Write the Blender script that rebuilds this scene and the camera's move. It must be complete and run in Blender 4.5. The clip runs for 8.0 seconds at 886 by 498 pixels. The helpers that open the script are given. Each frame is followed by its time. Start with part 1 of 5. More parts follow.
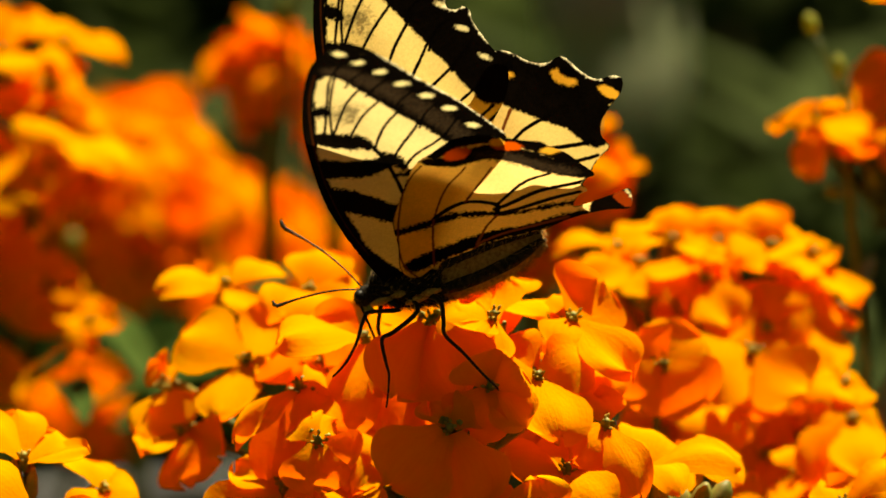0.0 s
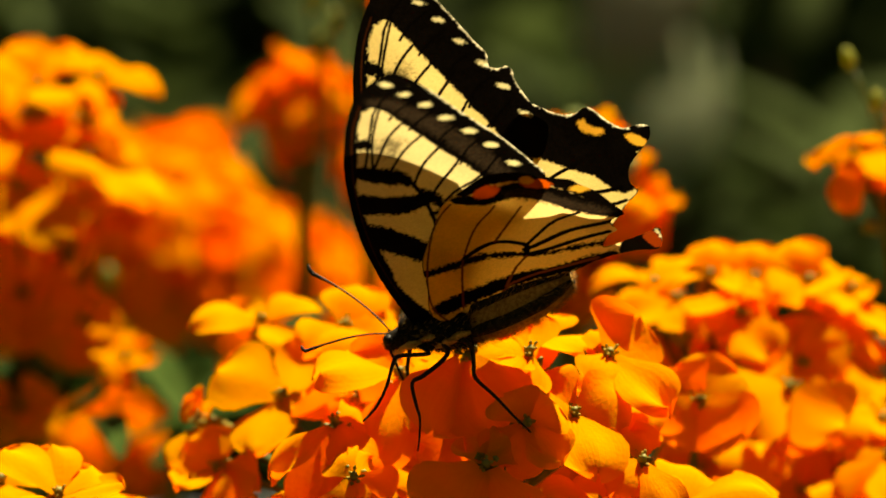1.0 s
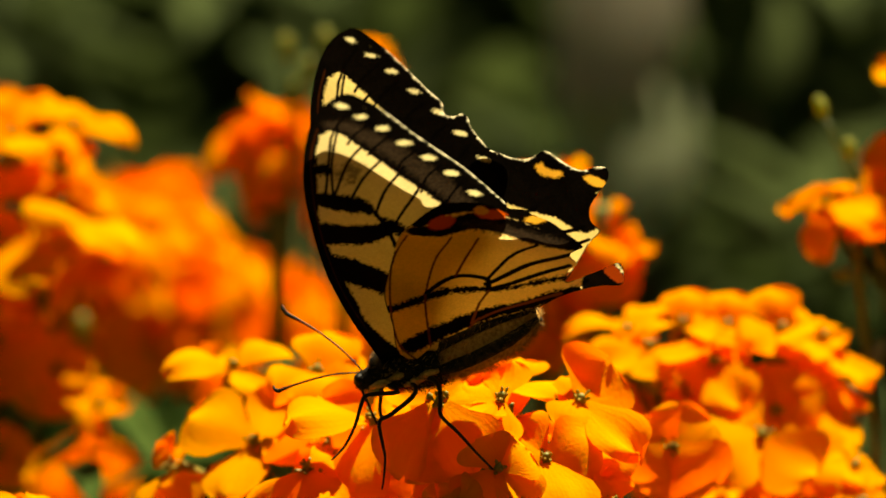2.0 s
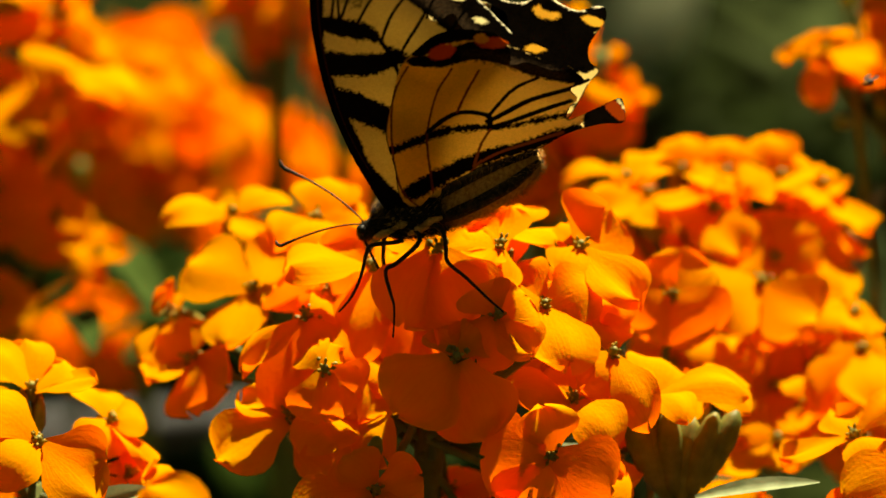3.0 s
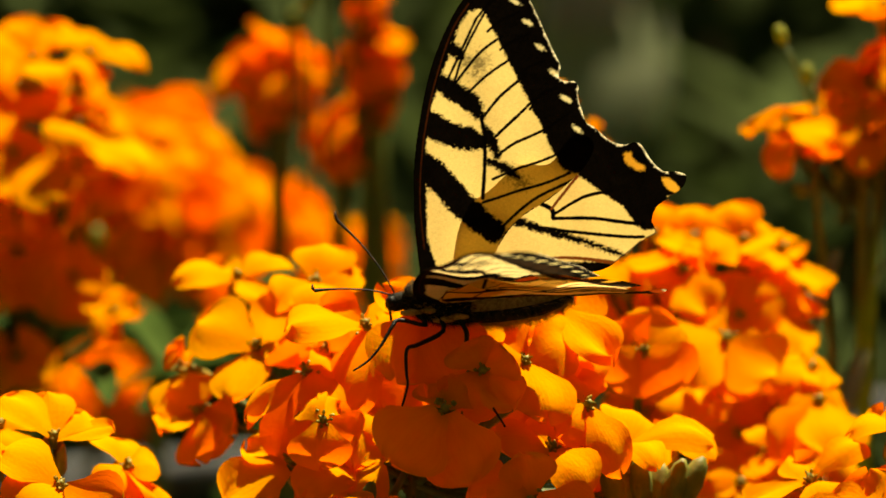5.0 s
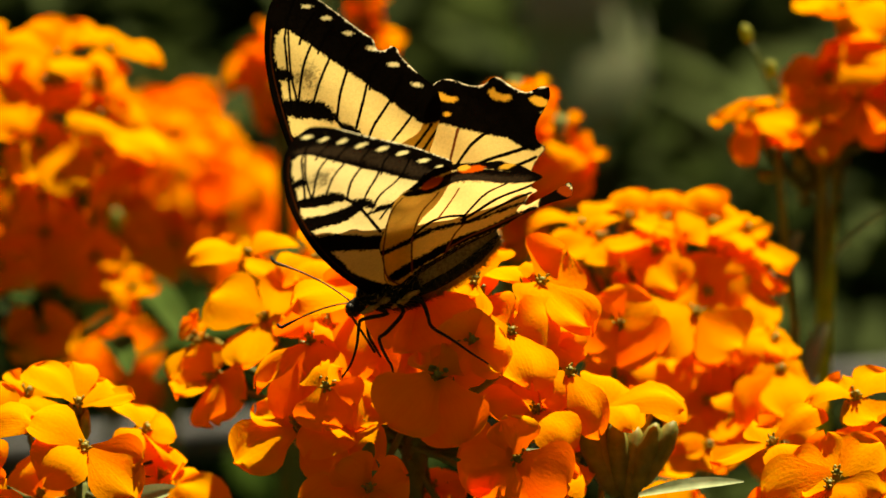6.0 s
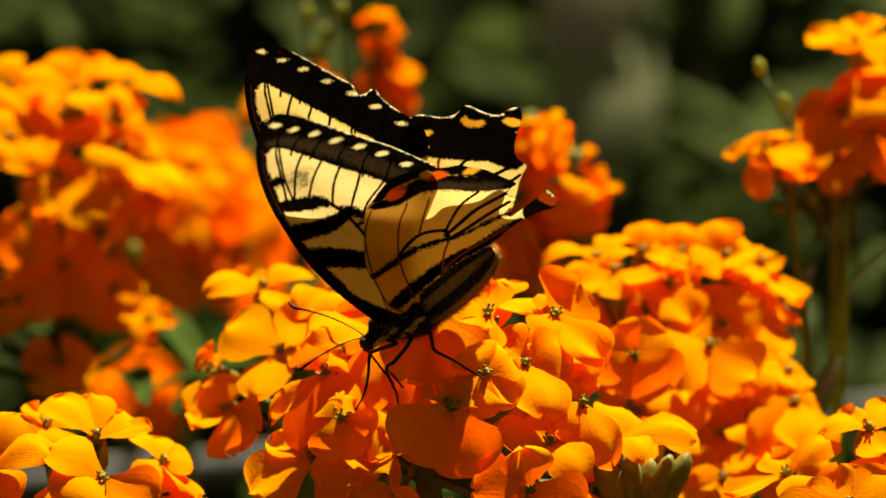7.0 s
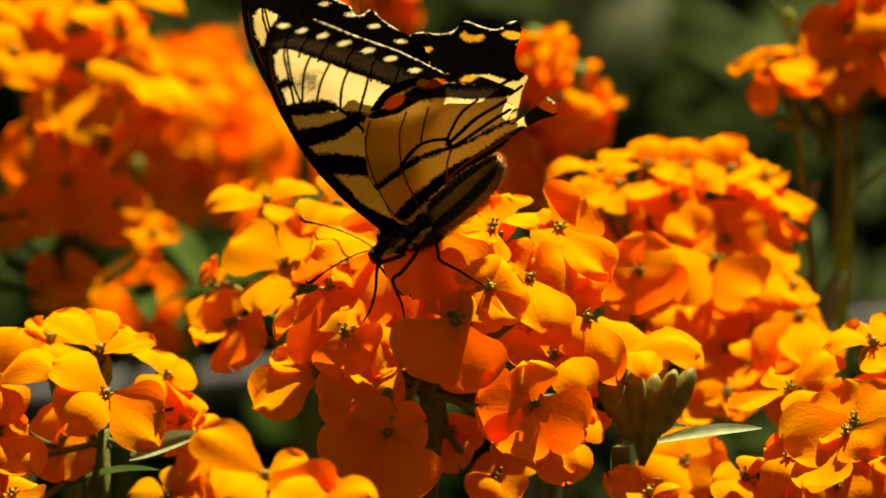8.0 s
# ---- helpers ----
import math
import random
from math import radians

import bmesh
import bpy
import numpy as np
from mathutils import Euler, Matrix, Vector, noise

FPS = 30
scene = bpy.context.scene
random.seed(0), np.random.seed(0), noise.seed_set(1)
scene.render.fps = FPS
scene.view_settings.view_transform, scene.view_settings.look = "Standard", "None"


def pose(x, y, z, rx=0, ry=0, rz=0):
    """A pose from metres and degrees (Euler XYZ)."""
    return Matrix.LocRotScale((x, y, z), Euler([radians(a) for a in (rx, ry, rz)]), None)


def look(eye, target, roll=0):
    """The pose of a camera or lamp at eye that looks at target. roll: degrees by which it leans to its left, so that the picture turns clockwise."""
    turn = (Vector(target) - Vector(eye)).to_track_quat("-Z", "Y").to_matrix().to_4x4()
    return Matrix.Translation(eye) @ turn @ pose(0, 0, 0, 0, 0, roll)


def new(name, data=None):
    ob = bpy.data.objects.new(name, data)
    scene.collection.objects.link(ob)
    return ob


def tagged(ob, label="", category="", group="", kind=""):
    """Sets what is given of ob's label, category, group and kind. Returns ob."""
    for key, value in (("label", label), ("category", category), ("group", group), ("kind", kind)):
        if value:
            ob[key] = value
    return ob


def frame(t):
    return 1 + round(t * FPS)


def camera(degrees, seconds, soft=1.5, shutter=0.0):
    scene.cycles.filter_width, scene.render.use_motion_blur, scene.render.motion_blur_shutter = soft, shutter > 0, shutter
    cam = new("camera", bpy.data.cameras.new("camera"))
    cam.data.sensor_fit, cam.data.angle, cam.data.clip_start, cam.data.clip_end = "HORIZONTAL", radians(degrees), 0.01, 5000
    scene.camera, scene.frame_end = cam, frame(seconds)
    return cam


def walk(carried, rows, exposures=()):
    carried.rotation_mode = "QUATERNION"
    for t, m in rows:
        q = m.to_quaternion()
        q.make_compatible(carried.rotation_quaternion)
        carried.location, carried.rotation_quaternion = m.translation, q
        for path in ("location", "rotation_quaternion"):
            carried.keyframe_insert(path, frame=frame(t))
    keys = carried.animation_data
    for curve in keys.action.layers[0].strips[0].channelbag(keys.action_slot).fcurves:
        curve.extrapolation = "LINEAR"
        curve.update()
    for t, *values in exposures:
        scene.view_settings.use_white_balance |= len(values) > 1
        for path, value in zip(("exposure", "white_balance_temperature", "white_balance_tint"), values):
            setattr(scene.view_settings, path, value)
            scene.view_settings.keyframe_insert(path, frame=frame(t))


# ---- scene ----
# ---- the camera, hand-held far off with a long lens ----
TILT, FAR = 17.0, 2.0
RIGHT = Vector((1, 0, 0))
UP = Vector((0, math.sin(radians(TILT)), math.cos(radians(TILT))))
AWAY = Vector((0, math.cos(radians(TILT)), -math.sin(radians(TILT))))


def spot(u, v, d=0.0):
    """A place: u mm across and v mm up in the sheet of best focus, seen d mm behind it."""
    k = 1 + d / 1000 / FAR
    return (RIGHT * (u * k) + UP * (v * k) + AWAY * d) / 1000


cam = camera(3.564, 8.0, 1.5)
cam.data.dof.use_dof = True
cam.data.dof.aperture_fstop = 17.0
cam.data.dof.aperture_blades = 0


def aim(u, v, scale):
    """The camera on its line of sight, drawn back by scale, aimed at a point of the sheet."""
    return look(-AWAY * (FAR / scale), spot(u, v))


PATH = [
    (0.00, aim(0.994, 9.964, 0.9980)),
    (0.50, aim(-2.690, 8.802, 1.0000)),
    (1.00, aim(-4.115, 14.850, 1.0010)),
    (1.20, aim(-1.867, 17.883, 0.9990)),
    (2.30, aim(0.890, 21.728, 0.9990)),
    (2.50, aim(2.270, 14.794, 1.0000)),
    (3.00, aim(-0.222, 0.056, 1.0000)),
    (3.25, aim(-0.317, -1.111, 1.0000)),
    (3.50, aim(0.000, 0.000, 1.0000)),
    (3.70, aim(0.875, 11.213, 0.9980)),
    (4.00, aim(1.646, 18.631, 0.9934)),
    (4.50, aim(2.238, 18.157, 0.9647)),
    (4.70, aim(0.837, 13.646, 0.9480)),
    (4.90, aim(1.365, 10.753, 0.9300)),
    (5.00, aim(1.380, 9.118, 0.9200)),
    (5.20, aim(2.469, 6.393, 0.9000)),
    (6.30, aim(2.556, 6.105, 0.8385)),
    (6.50, aim(2.149, 7.231, 0.8385)),
    (7.00, aim(0.009, 11.547, 0.8385)),
    (7.50, aim(-1.268, 15.145, 0.8390)),
    (8.00, aim(-0.690, -2.676, 0.8392)),
]
walk(cam, PATH)

# ---- light ----
SUN_HIGH, SUN_TURN = 60.5, 26.0
world = bpy.data.worlds.new("sky")
scene.world = world
world.use_nodes = True
wn = world.node_tree
sky = wn.nodes.new("ShaderNodeTexSky")
sky.sky_type = "NISHITA"
sky.sun_disc = False
sky.sun_elevation = radians(SUN_HIGH)
sky.sun_rotation = radians(SUN_TURN)
wn.links.new(sky.outputs[0], wn.nodes["Background"].inputs[0])
wn.nodes["Background"].inputs[1].default_value = 0.012
sun = new("sun", bpy.data.lights.new("sun", "SUN"))
sun.data.energy, sun.data.angle, sun.data.color = 4.6, radians(0.5), (1.0, 0.91, 0.74)
SUN_WAY = Vector((math.sin(radians(SUN_TURN)) * math.cos(radians(SUN_HIGH)), math.cos(radians(SUN_TURN)) * math.cos(radians(SUN_HIGH)), math.sin(radians(SUN_HIGH))))
sun.matrix_basis = look(SUN_WAY * 5, (0, 0, 0))
scene.view_settings.exposure = 1.72
scene.view_settings.use_white_balance = True
scene.view_settings.white_balance_temperature = 8200
scene.view_settings.white_balance_tint = 0.0


# ---- materials ----
def shader(name, rough=0.6, metal=0.0, spec=0.4):
    m = bpy.data.materials.new(name)
    m.use_nodes = True
    b = m.node_tree.nodes["Principled BSDF"]
    b.inputs["Roughness"].default_value = rough
    b.inputs["Metallic"].default_value = metal
    b.inputs["Specular IOR Level"].default_value = spec
    return m, m.node_tree, b


def node(nt, kind, **values):
    n = nt.nodes.new("ShaderNode" + kind)
    for key, value in values.items():
        n.inputs[key.replace("_", " ")].default_value = value
    return n


def ramp(nt, source, stops):
    r = nt.nodes.new("ShaderNodeValToRGB")
    e = r.color_ramp.elements
    while len(e) < len(stops):
        e.new(0.5)
    for k, (at, colour) in enumerate(stops):
        e[k].position, e[k].color = at, (*colour, 1)
    nt.links.new(source, r.inputs[0])
    return r.outputs[0]


def mixed(nt, a, b, fac, mode="MIX"):
    m = nt.nodes.new("ShaderNodeMix")
    m.data_type, m.blend_type = "RGBA", mode
    for value, k in ((fac, 0), (a, 6), (b, 7)):
        if isinstance(value, (int, float)):
            m.inputs[k].default_value = value
        elif isinstance(value, tuple):
            m.inputs[k].default_value = (*value, 1)
        else:
            nt.links.new(value, m.inputs[k])
    return m.outputs[2]


def bumped(nt, height, strength, distance, *shaders):
    b = node(nt, "Bump", Strength=strength, Distance=distance)
    nt.links.new(height, b.inputs["Height"])
    for s in shaders:
        nt.links.new(b.outputs[0], s.inputs["Normal"])


def see_through(nt, b, colour, share):
    """Mixes light that passes through a thin leaf, petal or wing into the surface b."""
    t = nt.nodes.new("ShaderNodeBsdfTranslucent")
    if isinstance(colour, tuple):
        t.inputs[0].default_value = (*colour, 1)
    else:
        nt.links.new(colour, t.inputs[0])
    m = nt.nodes.new("ShaderNodeMixShader")
    m.inputs[0].default_value = share
    nt.links.new(b.outputs[0], m.inputs[1])
    nt.links.new(t.outputs[0], m.inputs[2])
    nt.links.new(m.outputs[0], nt.nodes["Material Output"].inputs["Surface"])
    return t


def petal_material():
    m, nt, b = shader("petal_orange", 0.75, 0, 0.02)
    uv = nt.nodes.new("ShaderNodeUVMap")
    info = nt.nodes.new("ShaderNodeObjectInfo")
    sep = nt.nodes.new("ShaderNodeSeparateXYZ")
    nt.links.new(uv.outputs[0], sep.inputs[0])
    # fine veins that run out along the petal
    stretch = nt.nodes.new("ShaderNodeMapping")
    stretch.inputs["Scale"].default_value = (26, 2.0, 1)
    nt.links.new(uv.outputs[0], stretch.inputs[0])
    shift = nt.nodes.new("ShaderNodeVectorMath")
    shift.operation = "ADD"
    nt.links.new(stretch.outputs[0], shift.inputs[0])
    nt.links.new(info.outputs["Random"], shift.inputs[1])
    fine = node(nt, "TexNoise", Scale=1.0, Detail=3.0, Roughness=0.6)
    nt.links.new(shift.outputs[0], fine.inputs["Vector"])
    broad = node(nt, "TexNoise", Scale=260.0, Detail=2.0)
    geo = nt.nodes.new("ShaderNodeNewGeometry")
    nt.links.new(geo.outputs["Position"], broad.inputs["Vector"])
    base = ramp(nt, info.outputs["Random"], [(0.0, (0.97, 0.33, 0.0003)), (0.5, (0.97, 0.385, 0.0003)), (1.0, (0.97, 0.45, 0.0004))])
    # yellower towards the rim, deeper orange in the throat
    along = ramp(nt, sep.outputs[1], [(0.0, (0.70, 0.26, 0.01)), (0.16, (0.94, 0.30, 0.0003)), (0.7, (0.97, 0.385, 0.0003)), (1.0, (0.97, 0.47, 0.0004))])
    col = mixed(nt, base, along, 0.5)
    vein = ramp(nt, fine.outputs[0], [(0.3, (0.95, 0.78, 0.6)), (0.6, (1, 1, 1))])
    col = mixed(nt, col, vein, 0.4, "MULTIPLY")
    patch = ramp(nt, broad.outputs[0], [(0.3, (0.97, 0.84, 0.7)), (0.65, (1, 1, 1))])
    col = mixed(nt, col, patch, 0.5, "MULTIPLY")
    nt.links.new(col, b.inputs["Base Color"])
    deep = mixed(nt, col, (1.02, 0.39, 0.13), 1.0, "MULTIPLY")
    t = see_through(nt, b, deep, 0.5)
    rough = node(nt, "TexNoise", Scale=1500.0, Detail=2.0)
    nt.links.new(geo.outputs["Position"], rough.inputs["Vector"])
    relief = nt.nodes.new("ShaderNodeMath")
    relief.operation = "ADD"
    nt.links.new(fine.outputs[0], relief.inputs[0])
    nt.links.new(rough.outputs[0], relief.inputs[1])
    bumped(nt, relief.outputs[0], 0.38, 0.0002, b, t)
    return m


def green_material(name, low, high, share=0.25, scale=400.0, rough=0.55, gloss=0.35):
    m, nt, b = shader(name, rough, 0, gloss)
    geo = nt.nodes.new("ShaderNodeNewGeometry")
    info = nt.nodes.new("ShaderNodeObjectInfo")
    grain = node(nt, "TexNoise", Scale=scale, Detail=4.0)
    nt.links.new(geo.outputs["Position"], grain.inputs["Vector"])
    col = ramp(nt, grain.outputs[0], [(0.3, low), (0.7, high)])
    pick = node(nt, "HueSaturation")
    span = node(nt, "MapRange")
    span.inputs["To Min"].default_value, span.inputs["To Max"].default_value = 0.75, 1.3
    island = nt.nodes.new("ShaderNodeMath")
    nt.links.new(geo.outputs["Random Per Island"], island.inputs[0])
    nt.links.new(info.outputs["Random"], island.inputs[1])
    half = nt.nodes.new("ShaderNodeMath")
    half.operation = "MULTIPLY"
    half.inputs[1].default_value = 0.5
    nt.links.new(island.outputs[0], half.inputs[0])
    nt.links.new(half.outputs[0], span.inputs[0])
    nt.links.new(span.outputs[0], pick.inputs["Value"])
    nt.links.new(col, pick.inputs["Color"])
    nt.links.new(pick.outputs[0], b.inputs["Base Color"])
    t = see_through(nt, b, pick.outputs[0], share)
    bumped(nt, grain.outputs[0], 0.3, 0.0006, b, t)
    return m


def wing_material():
    m, nt, b = shader("wing_scales", 0.7, 0, 0.03)
    paint = nt.nodes.new("ShaderNodeVertexColor")
    paint.layer_name = "scales"
    geo = nt.nodes.new("ShaderNodeTexCoord")
    grain = node(nt, "TexNoise", Scale=5200.0, Detail=2.0)
    nt.links.new(geo.outputs["Object"], grain.inputs["Vector"])
    tone = ramp(nt, grain.outputs[0], [(0.3, (0.84, 0.82, 0.78)), (0.65, (1, 1, 1))])
    col = mixed(nt, paint.outputs[0], tone, 0.8, "MULTIPLY")
    # base colour pushed to orange, in place of light bounced up from the flowers
    nt.links.new(mixed(nt, col, (1.3, 0.8, 0.12), 1.0, "MULTIPLY"), b.inputs["Base Color"])
    warm = mixed(nt, col, (1.3, 1.18, 0.86), 1.0, "MULTIPLY")
    t = see_through(nt, b, warm, 0.46)
    bumped(nt, grain.outputs[0], 0.25, 0.00005, b, t)
    return m


def fur_material(name, low, high, scale, rough=0.8, spec=0.12):
    m, nt, b = shader(name, rough, 0, spec)
    geo = nt.nodes.new("ShaderNodeTexCoord")
    grain = node(nt, "TexNoise", Scale=scale, Detail=4.0)
    nt.links.new(geo.outputs["Object"], grain.inputs["Vector"])
    nt.links.new(ramp(nt, grain.outputs[0], [(0.35, low), (0.65, high)]), b.inputs["Base Color"])
    bumped(nt, grain.outputs[0], 0.6, 0.0002, b)
    return m


PETAL = petal_material()
CALYX = green_material("calyx_green", (0.16, 0.14, 0.018), (0.36, 0.30, 0.05), 0.25)
STALK = green_material("stalk_green", (0.08, 0.11, 0.018), (0.17, 0.20, 0.04), 0.3)
LEAF = green_material("leaf_sage", (0.20, 0.25, 0.11), (0.34, 0.40, 0.22), 0.3)
YOUNG = green_material("bud_young", (0.22, 0.24, 0.03), (0.38, 0.38, 0.06), 0.5)
BUD = green_material("bud_olive", (0.13, 0.14, 0.022), (0.25, 0.25, 0.05), 0.35)
STAMEN = green_material("stamen_yellow", (0.28, 0.18, 0.025), (0.50, 0.35, 0.07), 0.3, 900, 0.8, 0.08)
BUSH = green_material("bush_green", (0.020, 0.032, 0.009), (0.072, 0.098, 0.028), 0.3, 40, 0.8, 0.08)
WING = wing_material()
CHITIN = fur_material("chitin_black", (0.006, 0.005, 0.004), (0.02, 0.015, 0.012), 3000, 0.45)
FUR_DARK = fur_material("fur_black", (0.005, 0.004, 0.003), (0.035, 0.022, 0.010), 1500)
FUR_TAN = fur_material("fur_tan", (0.30, 0.15, 0.03), (0.62, 0.36, 0.10), 2500)
FUR_BROWN = fur_material("fur_brown", (0.24, 0.11, 0.022), (0.48, 0.26, 0.07), 1800)
STONE = fur_material("edging_stone", (0.07, 0.072, 0.078), (0.14, 0.142, 0.15), 60, 0.85)
BLADE = green_material("blade_sage", (0.27, 0.31, 0.18), (0.41, 0.44, 0.28), 0.6, 30, 0.7, 0.1)
DRY = green_material("blade_dry", (0.33, 0.29, 0.22), (0.46, 0.41, 0.32), 0.6, 30, 0.8, 0.05)
# dark brown that stands for the shade at the foot of the tall leaves
FOOT_SHADE = green_material("foot_shade_brown", (0.03, 0.026, 0.014), (0.065, 0.055, 0.03), 0.3, 40, 0.85, 0.05)
GREEN = green_material("leaf_green", (0.025, 0.05, 0.008), (0.06, 0.10, 0.02), 0.4, 60, 0.85, 0.05)
SOIL = fur_material("garden_soil", (0.012, 0.009, 0.006), (0.045, 0.035, 0.022), 30, 0.95)


# ---- building blocks ----
def part(name, bm, material, parent=None, label="", smooth=True):
    me = bpy.data.meshes.new(name)
    bm.to_mesh(me)
    bm.free()
    return placed(name, me, material, parent, label, smooth)


def placed(name, me, material, parent=None, label="", smooth=True):
    if material and not me.materials:
        me.materials.append(material)
    if smooth:
        me.shade_smooth()
    ob = new(name, me)
    if parent:
        ob.parent = parent
    if label:
        tagged(ob, label)
    return ob


def tube(bm, points, radii, sides=6):
    """A round rod through points, with a radius at each, closed at both ends."""
    points = [Vector(p) for p in points]
    rings = []
    for k, p in enumerate(points):
        way = (points[min(k + 1, len(points) - 1)] - points[max(k - 1, 0)]).normalized()
        side = way.cross(Vector((0.31, 0.17, 0.93))).normalized()
        other = way.cross(side)
        rings.append([bm.verts.new(p + (side * math.cos(a) + other * math.sin(a)) * radii[k]) for a in (math.tau * j / sides for j in range(sides))])
    for a, b in zip(rings, rings[1:]):
        for j in range(sides):
            bm.faces.new((a[j], a[(j + 1) % sides], b[(j + 1) % sides], b[j]))
    bm.faces.new(rings[0][::-1])
    bm.faces.new(rings[-1])


def bend(a, b, c, steps=7):
    """Points on the curve from a to c that leans to b."""
    a, b, c = Vector(a), Vector(b), Vector(c)
    return [a * (1 - t) ** 2 + b * 2 * t * (1 - t) + c * t * t for t in (k / steps for k in range(steps + 1))]


def facing(f, spin=0.0):
    """The turn that brings z to f."""
    return Vector(f).to_track_quat("Z", "Y").to_matrix().to_4x4() @ Matrix.Rotation(spin, 4, "Z")


# ---- wallflower pieces, in metres, built once ----
def petal_mesh(seed, curl, cup, ruffle, wide=1.0, long=1.0):
    """A rounded petal on a narrow claw: it lies along +y and bends down by curl (radians), its sides up by cup."""
    rnd = random.Random(seed)
    bm = bmesh.new()
    uv = bm.loops.layers.uv.new("UVMap")
    rows, cols = 9, 8
    ph, ph2, tilt = rnd.uniform(0, 6.28), rnd.uniform(0, 6.28), rnd.uniform(-0.25, 0.25)
    grid, marks = [], {}
    for i in range(rows + 1):
        t = math.sin(0.5 * math.pi * (i / rows) ** 0.85)
        grow = min(1.0, max(0.0, (t - 0.06) / 0.50))
        lobe = math.sqrt(max(0.0, 1 - (max(0.0, t - 0.60) / 0.402) ** 2.4))
        half = (0.0014 * (1 - t) + 0.0049 * wide * (0.12 + 0.88 * grow * grow * (3 - 2 * grow)) * min(1.0, t * 8)) * lobe
        line = []
        for j in range(cols + 1):
            s = 2 * j / cols - 1
            reach = 0.0108 * long * (t - 0.04 * t ** 3 * s * s)
            reach *= 1 + 0.03 * t * math.sin(3.1 * s + ph2)
            bow = curl * t * t
            y = 0.0008 + reach * (math.sin(bow) / bow if abs(bow) > 1e-3 else 1)
            z = -reach * ((1 - math.cos(bow)) / bow if abs(bow) > 1e-3 else 0)
            x = half * s
            z += cup * 0.0030 * s * s * t + ruffle * 0.0007 * t * t * math.sin(4.4 * s + ph + 2.0 * t) + tilt * x * t
            v = bm.verts.new((x, y, z))
            marks[v] = (s * 0.5 + 0.5, t)
            line.append(v)
        grid.append(line)
    for i in range(rows):
        for j in range(cols):
            f = bm.faces.new((grid[i][j], grid[i][j + 1], grid[i + 1][j + 1], grid[i + 1][j]))
            for l in f.loops:
                l[uv].uv = marks[l.vert]
    me = bpy.data.meshes.new("petal")
    bm.to_mesh(me)
    bm.free()
    me.materials.append(PETAL)
    me.shade_smooth()
    return me


PETALS = [petal_mesh(k, c, cup, ruf, w, l) for k, (c, cup, ruf, w, l) in enumerate([
    (0.25, 0.15, 1.2, 1.05, 1.0), (0.6, -0.20, 1.4, 1.12, 1.0), (0.95, -0.35, 1.0, 1.05, 1.05), (0.1, 0.40, 1.6, 1.18, 0.95),
    (1.3, -0.45, 1.1, 1.1, 1.05), (0.45, 0.3, 2.2, 0.97, 1.0), (-0.3, 0.45, 1.3, 1.05, 0.95), (1.6, 0.3, 1.8, 1.0, 1.05)])]


def calyx_mesh():
    bm = bmesh.new()
    for k in range(4):
        a = math.tau * k / 4 + 0.78
        out = Vector((math.cos(a), math.sin(a), 0))
        tube(bm, [out * 0.0006 + Vector((0, 0, -0.0072)), out * 0.0014 + Vector((0, 0, -0.005)), out * 0.0015 + Vector((0, 0, -0.002)), out * 0.0020 + Vector((0, 0, 0.0002))],
             [0.0007, 0.0011, 0.0010, 0.0003], 5)
    me = bpy.data.meshes.new("calyx")
    bm.to_mesh(me)
    bm.free()
    me.materials.append(CALYX)
    me.shade_smooth()
    return me


def small_mesh(name, bm, material):
    me = bpy.data.meshes.new(name)
    bm.to_mesh(me)
    bm.free()
    me.materials.append(material)
    me.shade_smooth()
    return me


def stamen_rod(bm, a, h):
    out = Vector((math.cos(a), math.sin(a), 0))
    tube(bm, [out * 0.0004, out * 0.00065 + Vector((0, 0, h * 0.7)), out * 0.0008 + Vector((0, 0, h)), out * 0.0011 + Vector((0, 0, h + 0.0004))], [0.00016, 0.00018, 0.00034, 0.00012], 5)


def pistil_rod(bm):
    tube(bm, [(0, 0, -0.001), (0, 0, 0.0008), (0.0001, 0, 0.0019), (0.0001, 0, 0.0023)], [0.0006, 0.00075, 0.00065, 0.0004], 7)


def centre_mesh():
    bm = bmesh.new()
    rnd = random.Random(5)
    for k in range(6):
        stamen_rod(bm, math.tau * k / 6 + rnd.uniform(-0.3, 0.3), rnd.uniform(0.0009, 0.0015))
    pistil_rod(bm)
    return small_mesh("flower_centre", bm, STAMEN)


def stamen_mesh(h):
    bm = bmesh.new()
    stamen_rod(bm, 0.0, h)
    return small_mesh("stamen", bm, STAMEN)


def pistil_mesh():
    bm = bmesh.new()
    pistil_rod(bm)
    return small_mesh("pistil", bm, CALYX)


CALYX_MESH, CENTRE_MESH, PISTIL_MESH = calyx_mesh(), centre_mesh(), pistil_mesh()
STAMENS = [stamen_mesh(h) for h in (0.0014, 0.0019, 0.0024)]


